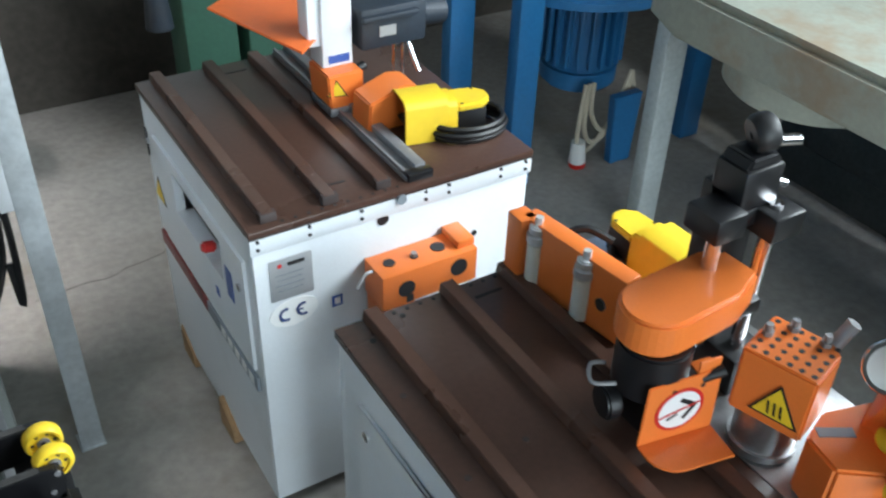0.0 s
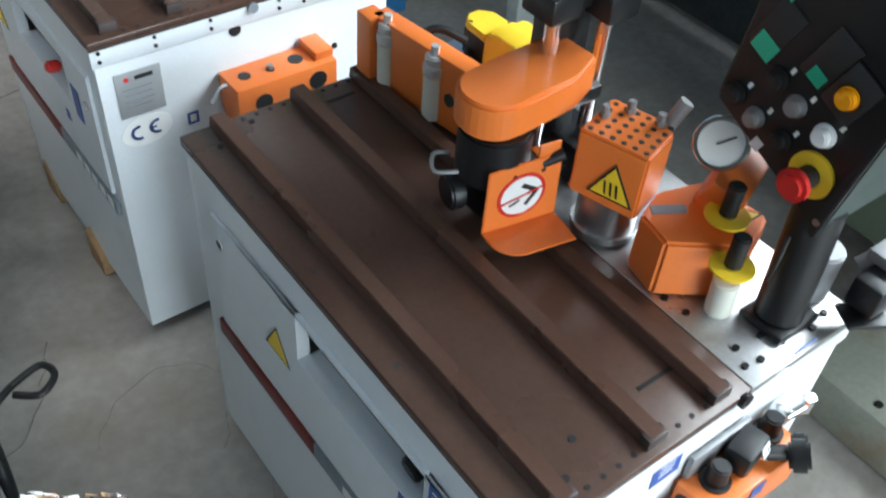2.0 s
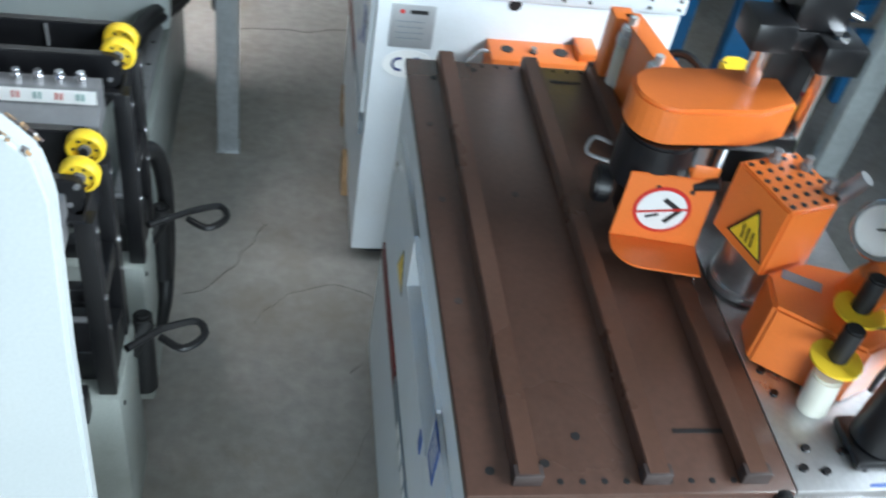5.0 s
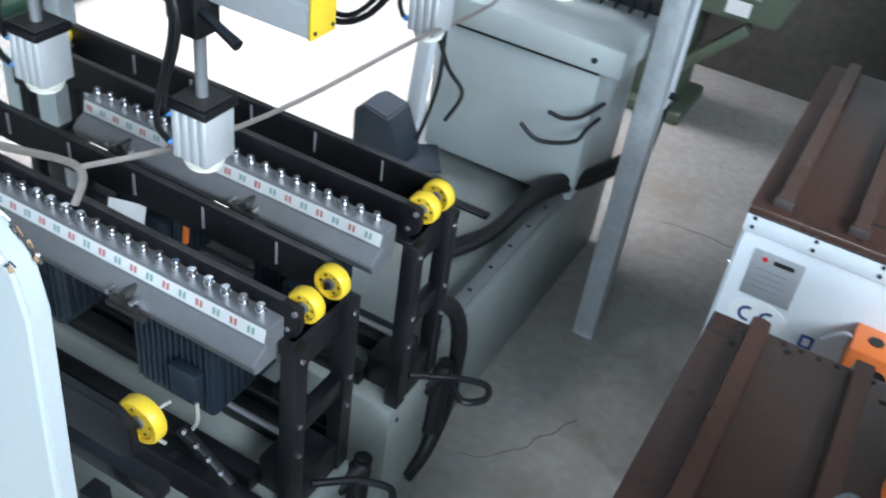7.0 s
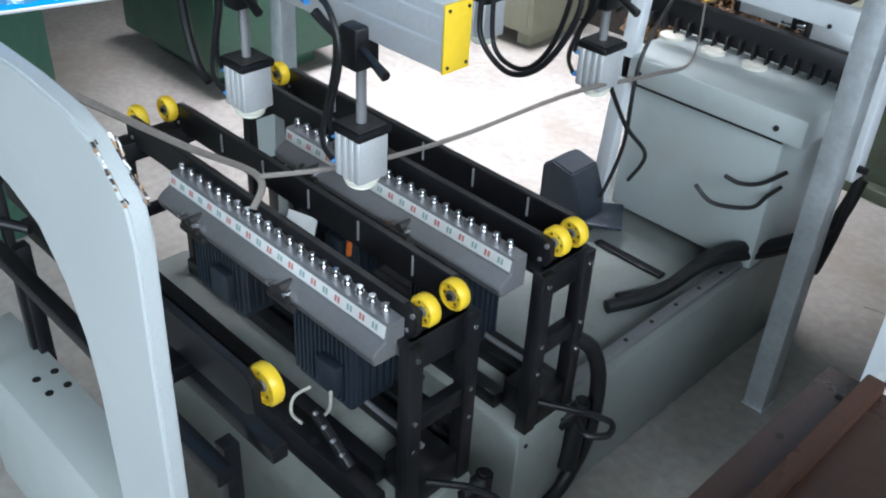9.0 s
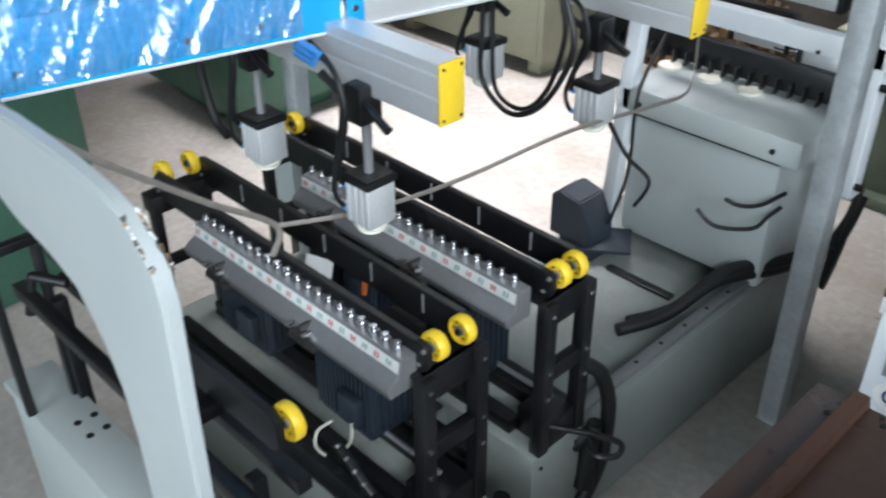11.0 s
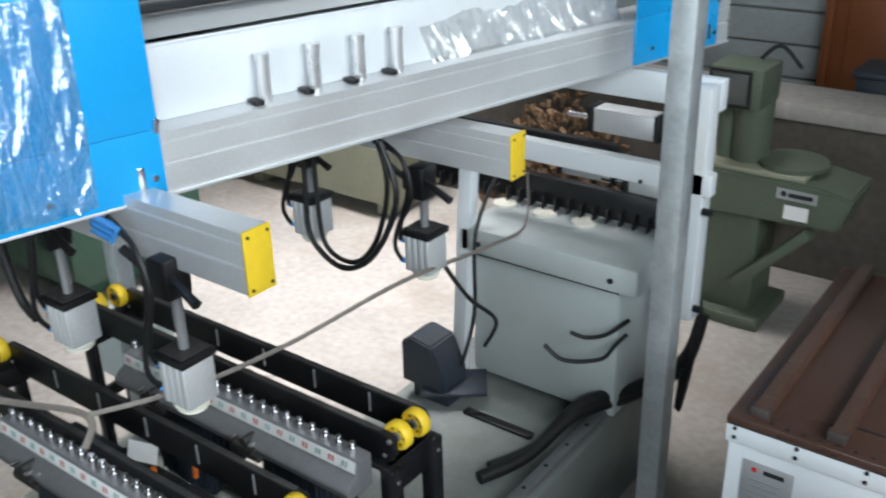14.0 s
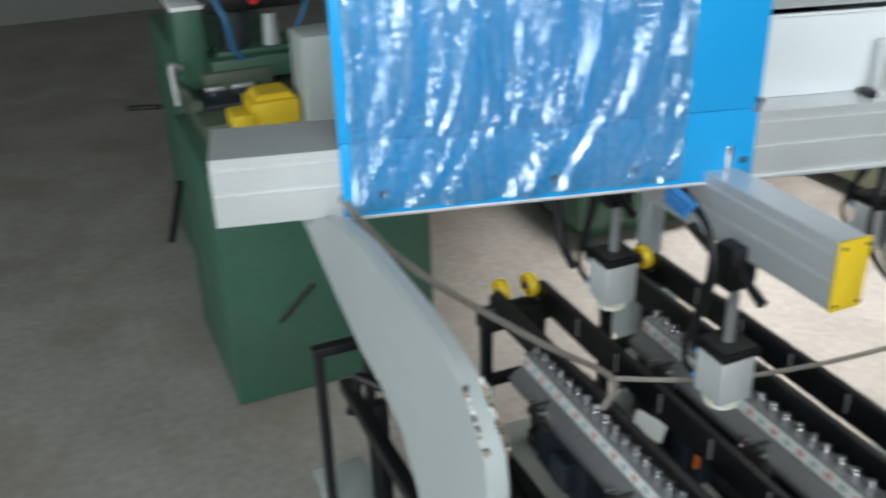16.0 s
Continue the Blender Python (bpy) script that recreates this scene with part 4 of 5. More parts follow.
# ---- the line boring machine ----
C = thing("boring_machine", (0.1, 1.9, 0), "pale grey line boring machine with black roller rails", "machine")
part("base_block", box(-0.45, 0.32, 1.515, 1.665, 0.0, 0.40, 0.008), BASE_SHADED, C)
for y0, y1 in ((1.335, 1.520), (1.660, 1.830)):
    part("base_beam", box(-0.45, 0.588, y0, y1, 0.0, 0.424, 0.008), BASE_PALE, C, "pale grey base beam with grimy edges")
    for y in (y0 + 0.025, y1 - 0.025):
        part("base_bolt", rod((0.588, y, 0.385), (0.591, y, 0.385), 0.005, 10), INK, C)
part("base_wall", box(0.475, 0.535, 1.831, 3.05, 0.0, 0.335, 0.006), BASE_SHADED, C)
part("base_floor", box(-0.10, 0.475, 1.831, 3.05, 0.0, 0.298, 0.004), BASE_SHADED, C)
part("bed_plate", box(-0.44, 0.31, 1.522, 1.658, 0.402, 0.412, 0.002), MOTOR, C, "grimy dark bed plate")
for i in range(9):
    part("bed_rib", box(-0.40 + i * 0.075, -0.385 + i * 0.075, 1.53, 1.65, 0.412, 0.440, 0.002), BLACK, C)
part("guide_rail", box(0.482, 0.515, 1.75, 3.0, 0.335, 0.352, 0.003), ALU_DULL, C, "steel guide rail with screws")
for i in range(10):
    part("rail_screw", rod((0.498, 1.95 + i * 0.11, 0.352), (0.498, 1.95 + i * 0.11, 0.3535), 0.006, 10), INK, C)
part("rack_strip", bar((0.135, 2.535, 0.303), (0.365, 2.535, 0.303), 0.030, 0.01), BLACK, C)


def wheel(parent, c, r=0.0295, wide=0.024):
    """Yellow plastic roller with a rim, a recessed web, a hub and six small pockets."""
    c = Vector(c)
    w = part("roller_wheel", join(ring(c, (0, 1, 0), r * 0.74, r, wide), ring(c, (0, 1, 0), 0.008, r * 0.78, wide * 0.62)), YELLOW, parent, "yellow roller wheel")
    part("wheel_hub", rod(c - Vector((0, wide * 0.46, 0)), c + Vector((0, wide * 0.46, 0)), 0.0100, 16), ALU_DULL, w)
    part("wheel_nut", rod(c - Vector((0, wide * 0.66, 0)), c + Vector((0, wide * 0.66, 0)), 0.0062, 6), INK, w)
    for k in range(6):
        a = k * math.pi / 3
        p = c + Vector((math.cos(a), 0, math.sin(a))) * r * 0.56
        part("wheel_pocket", rod(p - Vector((0, wide * 0.325, 0)), p - Vector((0, wide * 0.30, 0)), 0.0030, 8), EDGE, w)


def conveyor(ya, yb, xf, xb=-0.36, z=0.874):
    """Two black rails with a yellow wheel at either end of each, on a ladder frame."""
    ln, lf = ya - 0.014, yb + 0.010
    cv = part("roller_rail_frame", join(box(xf - 0.004, xf + 0.010, ln, lf, z - 0.118, z - 0.046, 0.002), box(xf - 0.05, xf + 0.012, ln - 0.012, lf + 0.012, z - 0.056, z - 0.046, 0.002)), BLACK, C, "black ladder frame of the roller rails")
    part("end_bar", bar((xb - 0.02, (ya + yb) / 2, z - 0.062), (xb + 0.03, (ya + yb) / 2, z - 0.062), yb - ya + 0.07, 0.045), BLACK, cv)
    for y, side, dx, dz in ((ya, 1, 0.004, 0.004), (yb, -1, 0.0, -0.002)):
        part("rail", prism([(xb + 0.0, z - 0.052), (xf - 0.01, z - 0.052), (xf + 0.008, z - 0.040), (xf + 0.013, z - 0.020), (xf + 0.012, z + 0.002), (xf + 0.002, z + 0.014), (xf - 0.012, z + 0.016), (xb + 0.02, z + 0.016), (xb - 0.005, z - 0.01)], y - 0.008, y + 0.008, "y", 0.002), BLACK, cv)
        part("rail_top_edge", box(xb + 0.022, xf - 0.020, y - 0.0065, y + 0.0065, z + 0.0155, z + 0.0172, 0.0005), RAIL_EDGE, cv, "worn grey top edge")
        wheel(cv, (xf + dx, y + side * 0.021, z + dz))
        wheel(cv, (xb, y + side * 0.021, z))
        part("axle", rod((xf + dx, y - side * 0.010, z + dz), (xf + dx, y + side * 0.036, z + dz), 0.005, 10), ALU_DULL, cv)
        for x in (xf - 0.008, xb + 0.02):
            part("rail_screw", rod((x, y - 0.0085, z - 0.030), (x, y - 0.0105, z - 0.030), 0.0045, 8), ALU_DULL, cv)
    for i in range(5):
        x = xb + 0.2 + i * 0.15
        part("rail_stud", rod((x, yb - 0.012, z - 0.03), (x, yb - 0.012, z + 0.012), 0.0025, 8), ALU_DULL, cv)
    for y in (ln, lf):
        part("leg", box(xf - 0.004, xf + 0.026, y - 0.016, y + 0.016, 0.424, z - 0.048, 0.002), BLACK, cv)
        part("leg", box(xb - 0.02, xb + 0.005, y - 0.012, y + 0.012, 0.40, z - 0.04, 0.002), BLACK, cv)
        for zz in (0.585, 0.655, 0.80):
            part("frame_bolt", rod((xf + 0.026, y, zz), (xf + 0.029, y, zz), 0.005, 8), CHROME, cv)
    part("leg_brace", box(xf - 0.002, xf + 0.022, ln + 0.016, lf - 0.016, 0.622, 0.662, 0.002), BLACK, cv)
    part("leg_brace", box(xb - 0.018, xb + 0.003, ln + 0.012, lf - 0.012, 0.62, 0.645, 0.002), BLACK, cv)
    part("foot_block", box(xf - 0.07, xf + 0.022, ln + 0.0165, lf - 0.0165, 0.4245, 0.50, 0.004), BLACK, cv)
    part("foot_rail", box(xb, xf - 0.0705, ln - 0.006, ln + 0.030, 0.4245, 0.462, 0.003), BLACK, cv)
    part("foot_rail", box(xb, xf - 0.0705, lf - 0.030, lf + 0.004, 0.4245, 0.462, 0.003), BLACK, cv)
    part("tension_rod", rod((xf - 0.25, ln + 0.05, 0.545), (xf - 0.002, ln + 0.05, 0.545), 0.006, 10), ALU_DULL, cv, "thin steel rod")
    return cv


conveyor(1.376, 1.491, 0.555)
conveyor(1.703, 1.801, 0.565)

# low rail at the near end
LOW = part("low_rail", join(prism([(-0.36, 0.79), (0.49, 0.79), (0.515, 0.81), (0.51, 0.86), (0.49, 0.875), (-0.36, 0.875)], 1.085, 1.100, "y", 0.002), box(-0.36, 0.53, 1.00, 1.03, 0.72, 0.75, 0.002), box(-0.36, 0.53, 1.10, 1.13, 0.70, 0.73, 0.002)), BLACK, C, "black low rail with one wheel")
wheel(LOW, (0.505, 1.115, 0.848), 0.036, 0.022)
part("rail_clamp", box(0.28, 0.32, 1.0, 1.10, 0.755, 0.785, 0.003), BLACK, LOW)
for x in (0.44, -0.30):
    part("low_rail_post", box(x, x + 0.03, 1.05, 1.08, 0.41, 0.72, 0.002), BLACK, LOW)


def boring_block(y, x0, x1, pins):
    """Aluminium drilling block with a slanted face, a numbered strip and a row of chucks."""
    bb = part("boring_block", prism([(y - 0.048, 0.795), (y + 0.018, 0.795), (y + 0.018, 0.866), (y - 0.018, 0.866), (y - 0.023, 0.836), (y - 0.040, 0.828), (y - 0.054, 0.815)], x0, x1, "x", 0.002), ALU_DULL, C, "aluminium drilling block with a row of chucks")
    st = part("number_strip", plate(frame_at(((x0 + x1) / 2, y - 0.0216, 0.851), (0, -1, 0.16)), x1 - x0 - 0.01, 0.024, 0.001), LABEL_W, bb, "white strip with printed numbers")
    for i in range(pins):
        x = x1 - 0.03 - i * (x1 - x0 - 0.05) / (pins - 1)
        part("chuck", join(rod((x, y, 0.866), (x, y, 0.879), 0.0086, 14, bevel=0.0012), rod((x, y, 0.879), (x, y, 0.887), 0.0066, 12, bevel=0.001)), CHROME, bb, "bright drill chuck")
        mt = PINK if i % 2 else TEAL_INK
        for k in range(2):
            part("number_mark", plate(frame_at((x - 0.004 + 0.008 * k, y - 0.0228, 0.852), (0, -1, 0.16)), 0.0048, 0.012, 0.0006), mt, st)
    for x in (x0 + 0.13, x0 + 0.42):
        part("block_clamp", join(rod((x, y - 0.060, 0.824), (x, y - 0.02, 0.824), 0.009, 14), rod((x - 0.026, y - 0.056, 0.810), (x + 0.026, y - 0.056, 0.810), 0.007, 12), box(x - 0.04, x + 0.04, y - 0.060, y - 0.047, 0.788, 0.802, 0.003)), RAIL_EDGE, bb)
        for dx in (-0.026, 0.022):
            part("clamp_bolt", rod((x + dx, y - 0.066, 0.826), (x + dx, y - 0.05, 0.826), 0.0045, 6), CHROME, bb)
    return bb


boring_block(1.350, -0.125, 0.542, 20)
boring_block(1.648, -0.135, 0.550, 20)


def drive_motor(x0, x1, y0, y1, z0, z1):
    mo = part("drive_motor", box(x0, x1, y0, y1, z0, z1, 0.010), MOTOR, C, "dark blue-grey drive motor")
    n = 13
    for i in range(n):
        x = x0 + 0.008 + (x1 - x0 - 0.016) * i / (n - 1)
        part("cooling_fin", box(x - 0.0025, x + 0.0025, y0 - 0.007, y0, z0 + 0.02, z1 - 0.03, 0.0008, 1), MOTOR, mo)
    for i in range(6):
        yy = y0 + 0.012 + (y1 - y0 - 0.024) * i / 5
        part("cooling_fin", box(x1, x1 + 0.007, yy - 0.0025, yy + 0.0025, z0 + 0.02, z1 - 0.03, 0.0008, 1), MOTOR, mo)
    part("terminal_box", box(x1 - 0.07, x1 - 0.01, y0 - 0.030, y0 - 0.0075, z0 + 0.05, z0 + 0.12, 0.004), MOTOR, mo)
    part("motor_flange", box(x0 - 0.010, x1 + 0.010, y0 - 0.012, y1 + 0.004, z1 - 0.018, z1, 0.003), MOTOR, mo)
    return mo


for args in ((-0.125, 0.045, 1.372, 1.485, 0.56, 0.765), (0.225, 0.395, 1.372, 1.485, 0.54, 0.765), (-0.12, 0.05, 1.67, 1.78, 0.52, 0.775), (0.24, 0.40, 1.67, 1.78, 0.52, 0.775)):
    drive_motor(*args)
part("motor_beam", join(box(-0.36, 0.54, 1.300, 1.334, 0.40, 0.47, 0.003), box(-0.36, 0.54, 1.52, 1.56, 0.415, 0.47, 0.003), box(-0.36, 0.54, 1.80, 1.84, 0.415, 0.47, 0.003)), BLACK, C)
for i in range(7):
    part("beam_hole", rod((-0.05 + 0.08 * i, 1.317, 0.4702), (-0.05 + 0.08 * i, 1.317, 0.4712), 0.010, 12), INK, C)
part("valve_strip", bar((0.425, 1.262, 0.641), (0.525, 1.262, 0.575), 0.016, 0.018), BLACK, C, "black valve strip with pale nipples")
for i in range(4):
    x, z = 0.437 + 0.024 * i, 0.646 - 0.016 * i
    part("hose_nipple", rod((x, 1.258, z), (x + 0.005, 1.250, z + 0.006), 0.0036, 10), ALU_DULL, C)
part("pale_hose", hose([(0.380, 1.29, 0.650), (0.362, 1.265, 0.628), (0.372, 1.25, 0.604), (0.402, 1.25, 0.600)], 0.0032), STRAP_PALE, C, "short pale hose end")
part("pale_hose", hose([(0.425, 1.30, 0.665), (0.432, 1.292, 0.635), (0.424, 1.285, 0.612)], 0.0035), STRAP_PALE, C, "short pale hose end")
part("chain_guard", box(0.47, 0.52, 1.515, 1.535, 0.66, 0.80, 0.004), BLACK, C)
part("switch_block", box(0.40, 0.53, 1.525, 1.55, 0.43, 0.50, 0.004), BLACK, C)
part("rear_box", box(-0.80, -0.585, 1.95, 2.08, 0.41, 0.61, 0.008), IVORY, C, "pale grey terminal box")
part("rear_box_stand", box(-0.74, -0.64, 1.98, 2.05, 0.0, 0.41, 0.004), BLACK, C)
for x, y, z in ((0.10, 1.50, 0.68), (0.20, 1.53, 0.74), (-0.25, 1.52, 0.60)):
    part("orange_spring", rod((x, y, z), (x + 0.006, y, z + 0.06), 0.006, 10), ORANGE, C)
part("paper_tag", plate(frame_at((0.12, 1.475, 0.80), (0.3, -1, 0.4)), 0.07, 0.04), LABEL_W, C)

# front hand levers and air boxes beside the legs
for y, ex in ((1.375, 0.05), (1.69, 0.07)):
    part("hand_lever", join(rod((0.60, y, 0.515), (0.60 + ex, y + 0.06, 0.50), 0.007, 12), hose([(0.60 + ex, y + 0.06, 0.50), (0.66 + ex, y + 0.075, 0.505), (0.675 + ex, y + 0.045, 0.50), (0.64 + ex, y + 0.02, 0.495), (0.60 + ex, y + 0.045, 0.495)], 0.007)), BLACK, C, "black looped hand lever")
    part("air_filter", join(rod((0.595, y + 0.15, 0.22), (0.60, y + 0.17, 0.42), 0.026, 18, 0.018, 0.006), rod((0.575, y + 0.12, 0.36), (0.605, y + 0.17, 0.40), 0.020, 14)), RUBBER, C, "black air filter")
part("waste_hose", hose([(0.575, 1.82, 0.60), (0.595, 1.87, 0.55), (0.605, 1.90, 0.44), (0.605, 1.89, 0.28), (0.60, 1.83, 0.17), (0.59, 1.76, 0.13)], 0.018, 10), RUBBER, C, "thick black hose")
for k in range(2):
    part("floor_hose", hose([(0.36, 2.28 + 0.05 * k, 0.32), (0.42, 2.42 + 0.04 * k, 0.33), (0.47, 2.60 + 0.03 * k, 0.385 + 0.015 * k), (0.55, 2.80, 0.37 + 0.02 * k), (0.62, 2.98, 0.40 + 0.02 * k), (0.64, 3.05, 0.55)], 0.019, 10), RUBBER, C, "thick black hose over the base")
part("hanging_hose", hose([(0.63, 2.95, 0.75), (0.66, 2.96, 0.6), (0.66, 2.93, 0.45), (0.645, 2.90, 0.30), (0.64, 2.93, 0.42)], 0.010), RUBBER, C)

# bent white arm
arm_pts = [(0.046, 1.332), (0.10, 1.362), (0.194, 1.396), (0.30, 1.408), (0.46, 1.407), (0.55, 1.400), (0.603, 1.386), (0.640, 1.352), (0.660, 1.328), (0.667, 1.285), (0.660, 1.10), (0.648, 0.42), (0.500, 0.42), (0.496, 0.975), (0.485, 1.06), (0.458, 1.130), (0.410, 1.190), (0.34, 1.214), (0.26, 1.224), (0.16, 1.256), (0.06, 1.295), (-0.012, 1.318), (-0.012, 1.332)]
ARM = part("bent_arm", prism(arm_pts, 0.868, 0.892, "y", 0.004), ARM_PAINT, C, "bent white steel arm with scuffed edge")
crng = random.Random(5)
for k in range(40):
    a = crng.uniform(0, 1)
    px, pz = (0.603 + 0.057 * a, 1.386 - 0.058 * a)
    w, d = crng.uniform(0.0010, 0.0050), crng.uniform(0.0006, 0.0018)
    part("paint_chip", moved(box(-w, w, -d, d, -0.0006, 0.0008, 0, 1), pose(px, 0.868 + crng.choice((0.0015, 0.0225)) + crng.uniform(-0.0012, 0.004), pz + 0.0006, 0, 45, crng.uniform(-25, 25))), crng.choice((WOOD, EDGE, LABEL_W)), ARM)
part("arm_foot", box(0.485, 0.70, 0.83, 0.93, 0.0, 0.42, 0.006), IVORY, C)

# adjusting frame and grey tray at the near end
TR = part("tray", join(box(-0.46, 0.50, 0.945, 1.065, 0.425, 0.445, 0.003), box(-0.455, 0.495, 0.955, 1.055, 0.0, 0.4255, 0.004)), IVORY, C, "pale grey tray with four holes")
for x, y in ((-0.200, 1.005), (-0.143, 1.006), (-0.200, 1.045), (-0.143, 1.046)):
    part("tray_hole", rod((x, y, 0.4445), (x, y, 0.4462), 0.009, 14), INK, TR)
for y in (0.945, 1.052):
    part("frame_post", box(-0.312, -0.292, y - 0.010, y + 0.010, 0.445, 0.862, 0.002), BLACK, C)
part("frame_bar", box(-0.314, -0.290, 0.933, 1.064, 0.862, 0.884, 0.002), BLACK, C, "black bar frame")
part("frame_lever", join(rod((-0.302, 1.03, 0.785), (-0.235, 1.075, 0.778), 0.011, 14), rod((-0.302, 1.03, 0.79), (-0.315, 1.01, 0.69), 0.009, 12, 0.013)), BLACK, C, "black clamping lever")

# straps tying it up
part("strap", join(hose([(0.02, 0.90, 1.40), (0.12, 0.98, 1.28), (0.15, 1.20, 1.09), (0.15, 1.36, 0.965), (0.15, 1.345, 0.90)], 0.007, 6, 8, 0.5), hose([(0.15, 1.36, 0.963), (0.24, 1.52, 0.97), (0.30, 1.72, 0.985), (0.36, 2.0, 1.02), (0.30, 2.40, 0.93), (0.20, 2.75, 0.84), (0.20, 2.76, 1.0)], 0.0055, 6, 8, 0.5), hose([(0.01, 0.925, 1.42), (0.02, 0.93, 1.25), (0.03, 0.93, 1.20)], 0.010, 6, 6, 0.5)), STRAP, C, "dusty grey tie strap")

# rear cabinet, its rail and frame
RC = part("rear_cabinet", join(box(0.05, 0.535, 2.70, 3.05, 0.335, 0.74, 0.012), box(0.03, 0.60, 2.66, 3.06, 0.755, 0.835, 0.010), box(0.055, 0.53, 2.71, 3.04, 0.735, 0.76, 0.0)), IVORY, C, "pale grey rear cabinet")
part("cabinet_gap", box(0.055, 0.532, 2.6985, 2.7005, 0.733, 0.739, 0), INK, RC)
for x in (0.10, 0.522):
    part("cabinet_bolt", rod((x, 2.66, 0.790), (x, 2.655, 0.790), 0.008, 12), INK, RC)
part("foot_pedal", prism([(-0.075, 0.355), (0.08, 0.355), (0.08, 0.40), (0.035, 0.50), (-0.04, 0.515), (-0.075, 0.49)], 2.50, 2.62, "y", 0.005), MOTOR, C, "dark grey pedal box")
part("pedal_plate", moved(box(-0.10, 0.10, -0.07, 0.07, 0, 0.012, 0.003), pose(0.06, 2.58, 0.342, 0, 0, 35)), MOTOR, C)
part("pedal_stand", box(-0.05, 0.08, 2.52, 2.60, 0.298, 0.345, 0.004), MOTOR, C)
part("frame_post", moved(box(-0.022, 0.022, -0.02, 0.02, 0.0, 0.72, 0.003), pose(0.015, 2.68, 0.33, 0, 3.5, 0)), WHITE, C)
part("frame_beam", box(0.03, 0.72, 2.79, 2.83, 1.022, 1.082, 0.004), WHITE, C, "white cross beam")
part("frame_post", box(0.648, 0.70, 2.79, 2.85, 0.66, 1.30, 0.004), WHITE, C)
part("frame_top", box(-0.05, 0.70, 2.86, 2.90, 1.225, 1.305, 0.004), WHITE, C)
for z in (0.70, 0.98):
    part("frame_stud", rod((0.70, 2.80, z), (0.725, 2.80, z), 0.010, 12), BLACK, C)
part("frame_bolt", rod((0.53, 2.79, 1.03), (0.53, 2.786, 1.03), 0.006, 10), INK, C)
RR = part("rear_rail", box(-0.25, 0.60, 2.90, 2.93, 0.85, 0.935, 0.003), BLACK, C, "black rear rail with fins")
for i in range(20):
    x = -0.24 + i * 0.042
    part("rail_fin", box(x, x + 0.006, 2.872, 2.90, 0.845, 0.885, 0.001, 1), BLACK, RR)
part("rear_top_rail", prism([(-0.30, 0.95), (0.40, 0.95), (0.385, 1.0), (0.355, 1.04), (-0.30, 1.04)], 2.98, 3.01, "y", 0.003), BLACK, C)
for x, y, z, l in ((0.20, 2.99, 0.965, 0.16), (0.43, 2.96, 0.945, 0.12), (0.275, 3.03, 1.098, 0.19)):
    ac = part("rear_cylinder", box(x, x + l, y - 0.035, y + 0.035, z - 0.03, z + 0.04, 0.004), ALU, C, "aluminium air cylinder")
    for xx in (x - 0.018, x + l):
        part("cylinder_head", box(xx, xx + 0.018, y - 0.038, y + 0.038, z - 0.033, z + 0.043, 0.003), BLACK, ac)
    part("cylinder_rod", rod((x - 0.10, y, z), (x - 0.018, y, z), 0.008, 12), CHROME, ac)
for x in (0.20, 0.33, 0.06):
    part("rear_pad", rod((x, 2.86, 0.836), (x, 2.86, 0.845), 0.035, 20), PAD, C)
for pts in ([(0.56, 2.70, 0.62), (0.545, 2.66, 0.60), (0.535, 2.60, 0.585), (0.47, 2.52, 0.60), (0.42, 2.50, 0.64)], [(0.56, 2.71, 0.66), (0.53, 2.64, 0.64), (0.50, 2.58, 0.65), (0.47, 2.55, 0.67)], [(0.30, 2.14, 1.08), (0.24, 2.40, 0.78), (0.20, 2.60, 0.60), (0.16, 2.60, 0.50)], [(0.10, 2.78, 1.0), (0.12, 2.62, 0.85), (0.125, 2.60, 0.60), (0.09, 2.58, 0.42)]):
    part("loose_hose", hose(pts, 0.006), RUBBER, C)

# overhead beam with its blue covers, arms and clamping cylinders
BEAM = thing("overhead_beam", (0.012, 0.735, 1.335), "aluminium overhead beam with blue end covers", "beam", rz=-13.2)
# local y runs along the beam, local x towards the walker's side
grooves = [(0.0, 0.0), (0.047, 0.0), (0.049, 0.005), (0.054, 0.005), (0.056, 0.0), (0.088, 0.0), (0.090, 0.003), (0.094, 0.003), (0.096, 0.0), (0.108, 0.0)]
part("extrusion", prism([(-d, z) for z, d in grooves] + [(-0.14 + d, z) for z, d in reversed(grooves)], 0.0, 2.50, "y", 0), ALU, BEAM, "grooved aluminium extrusion")
part("bottom_strip", box(-0.02, 0.006, 0.17, 2.50, -0.006, 0.0, 0.001), ALU, BEAM)
for name, y0, y1 in (("cover", 0.19, 0.85), ("cover", 2.10, 2.44)):
    cv = part("blue_cover", join(box(0.002, 0.007, y0, y1, 0.0, 0.118, 0.001), box(0.002, 0.007, y0, y1, 0.119, 0.37, 0.001), box(-0.16, 0.002, y0, y1, 0.366, 0.371, 0.001)), BLUE, BEAM, "bright blue sheet cover")
    for y in (y0 + 0.06, (y0 + y1) / 2, y1 - 0.20, y1 - 0.02):
        part("cover_screw", rod((0.006, y, 0.035), (0.012, y, 0.035), 0.006, 12), CHROME, cv)
    part("cover_catch", box(0.006, 0.013, y1 - 0.05, y1 - 0.038, 0.02, 0.06, 0.002), CHROME, cv)
    part("cover_catch", rod((0.006, y1 - 0.006, 0.115), (0.016, y1 - 0.006, 0.135), 0.006, 12), CHROME, cv)
part("white_hood", join(box(-0.10, -0.06, 0.865, 2.10, 0.108, 0.245, 0.004), box(-0.40, -0.06, 0.865, 2.10, 0.235, 0.245, 0.003)), WHITE, BEAM, "white hood panel behind the pins")
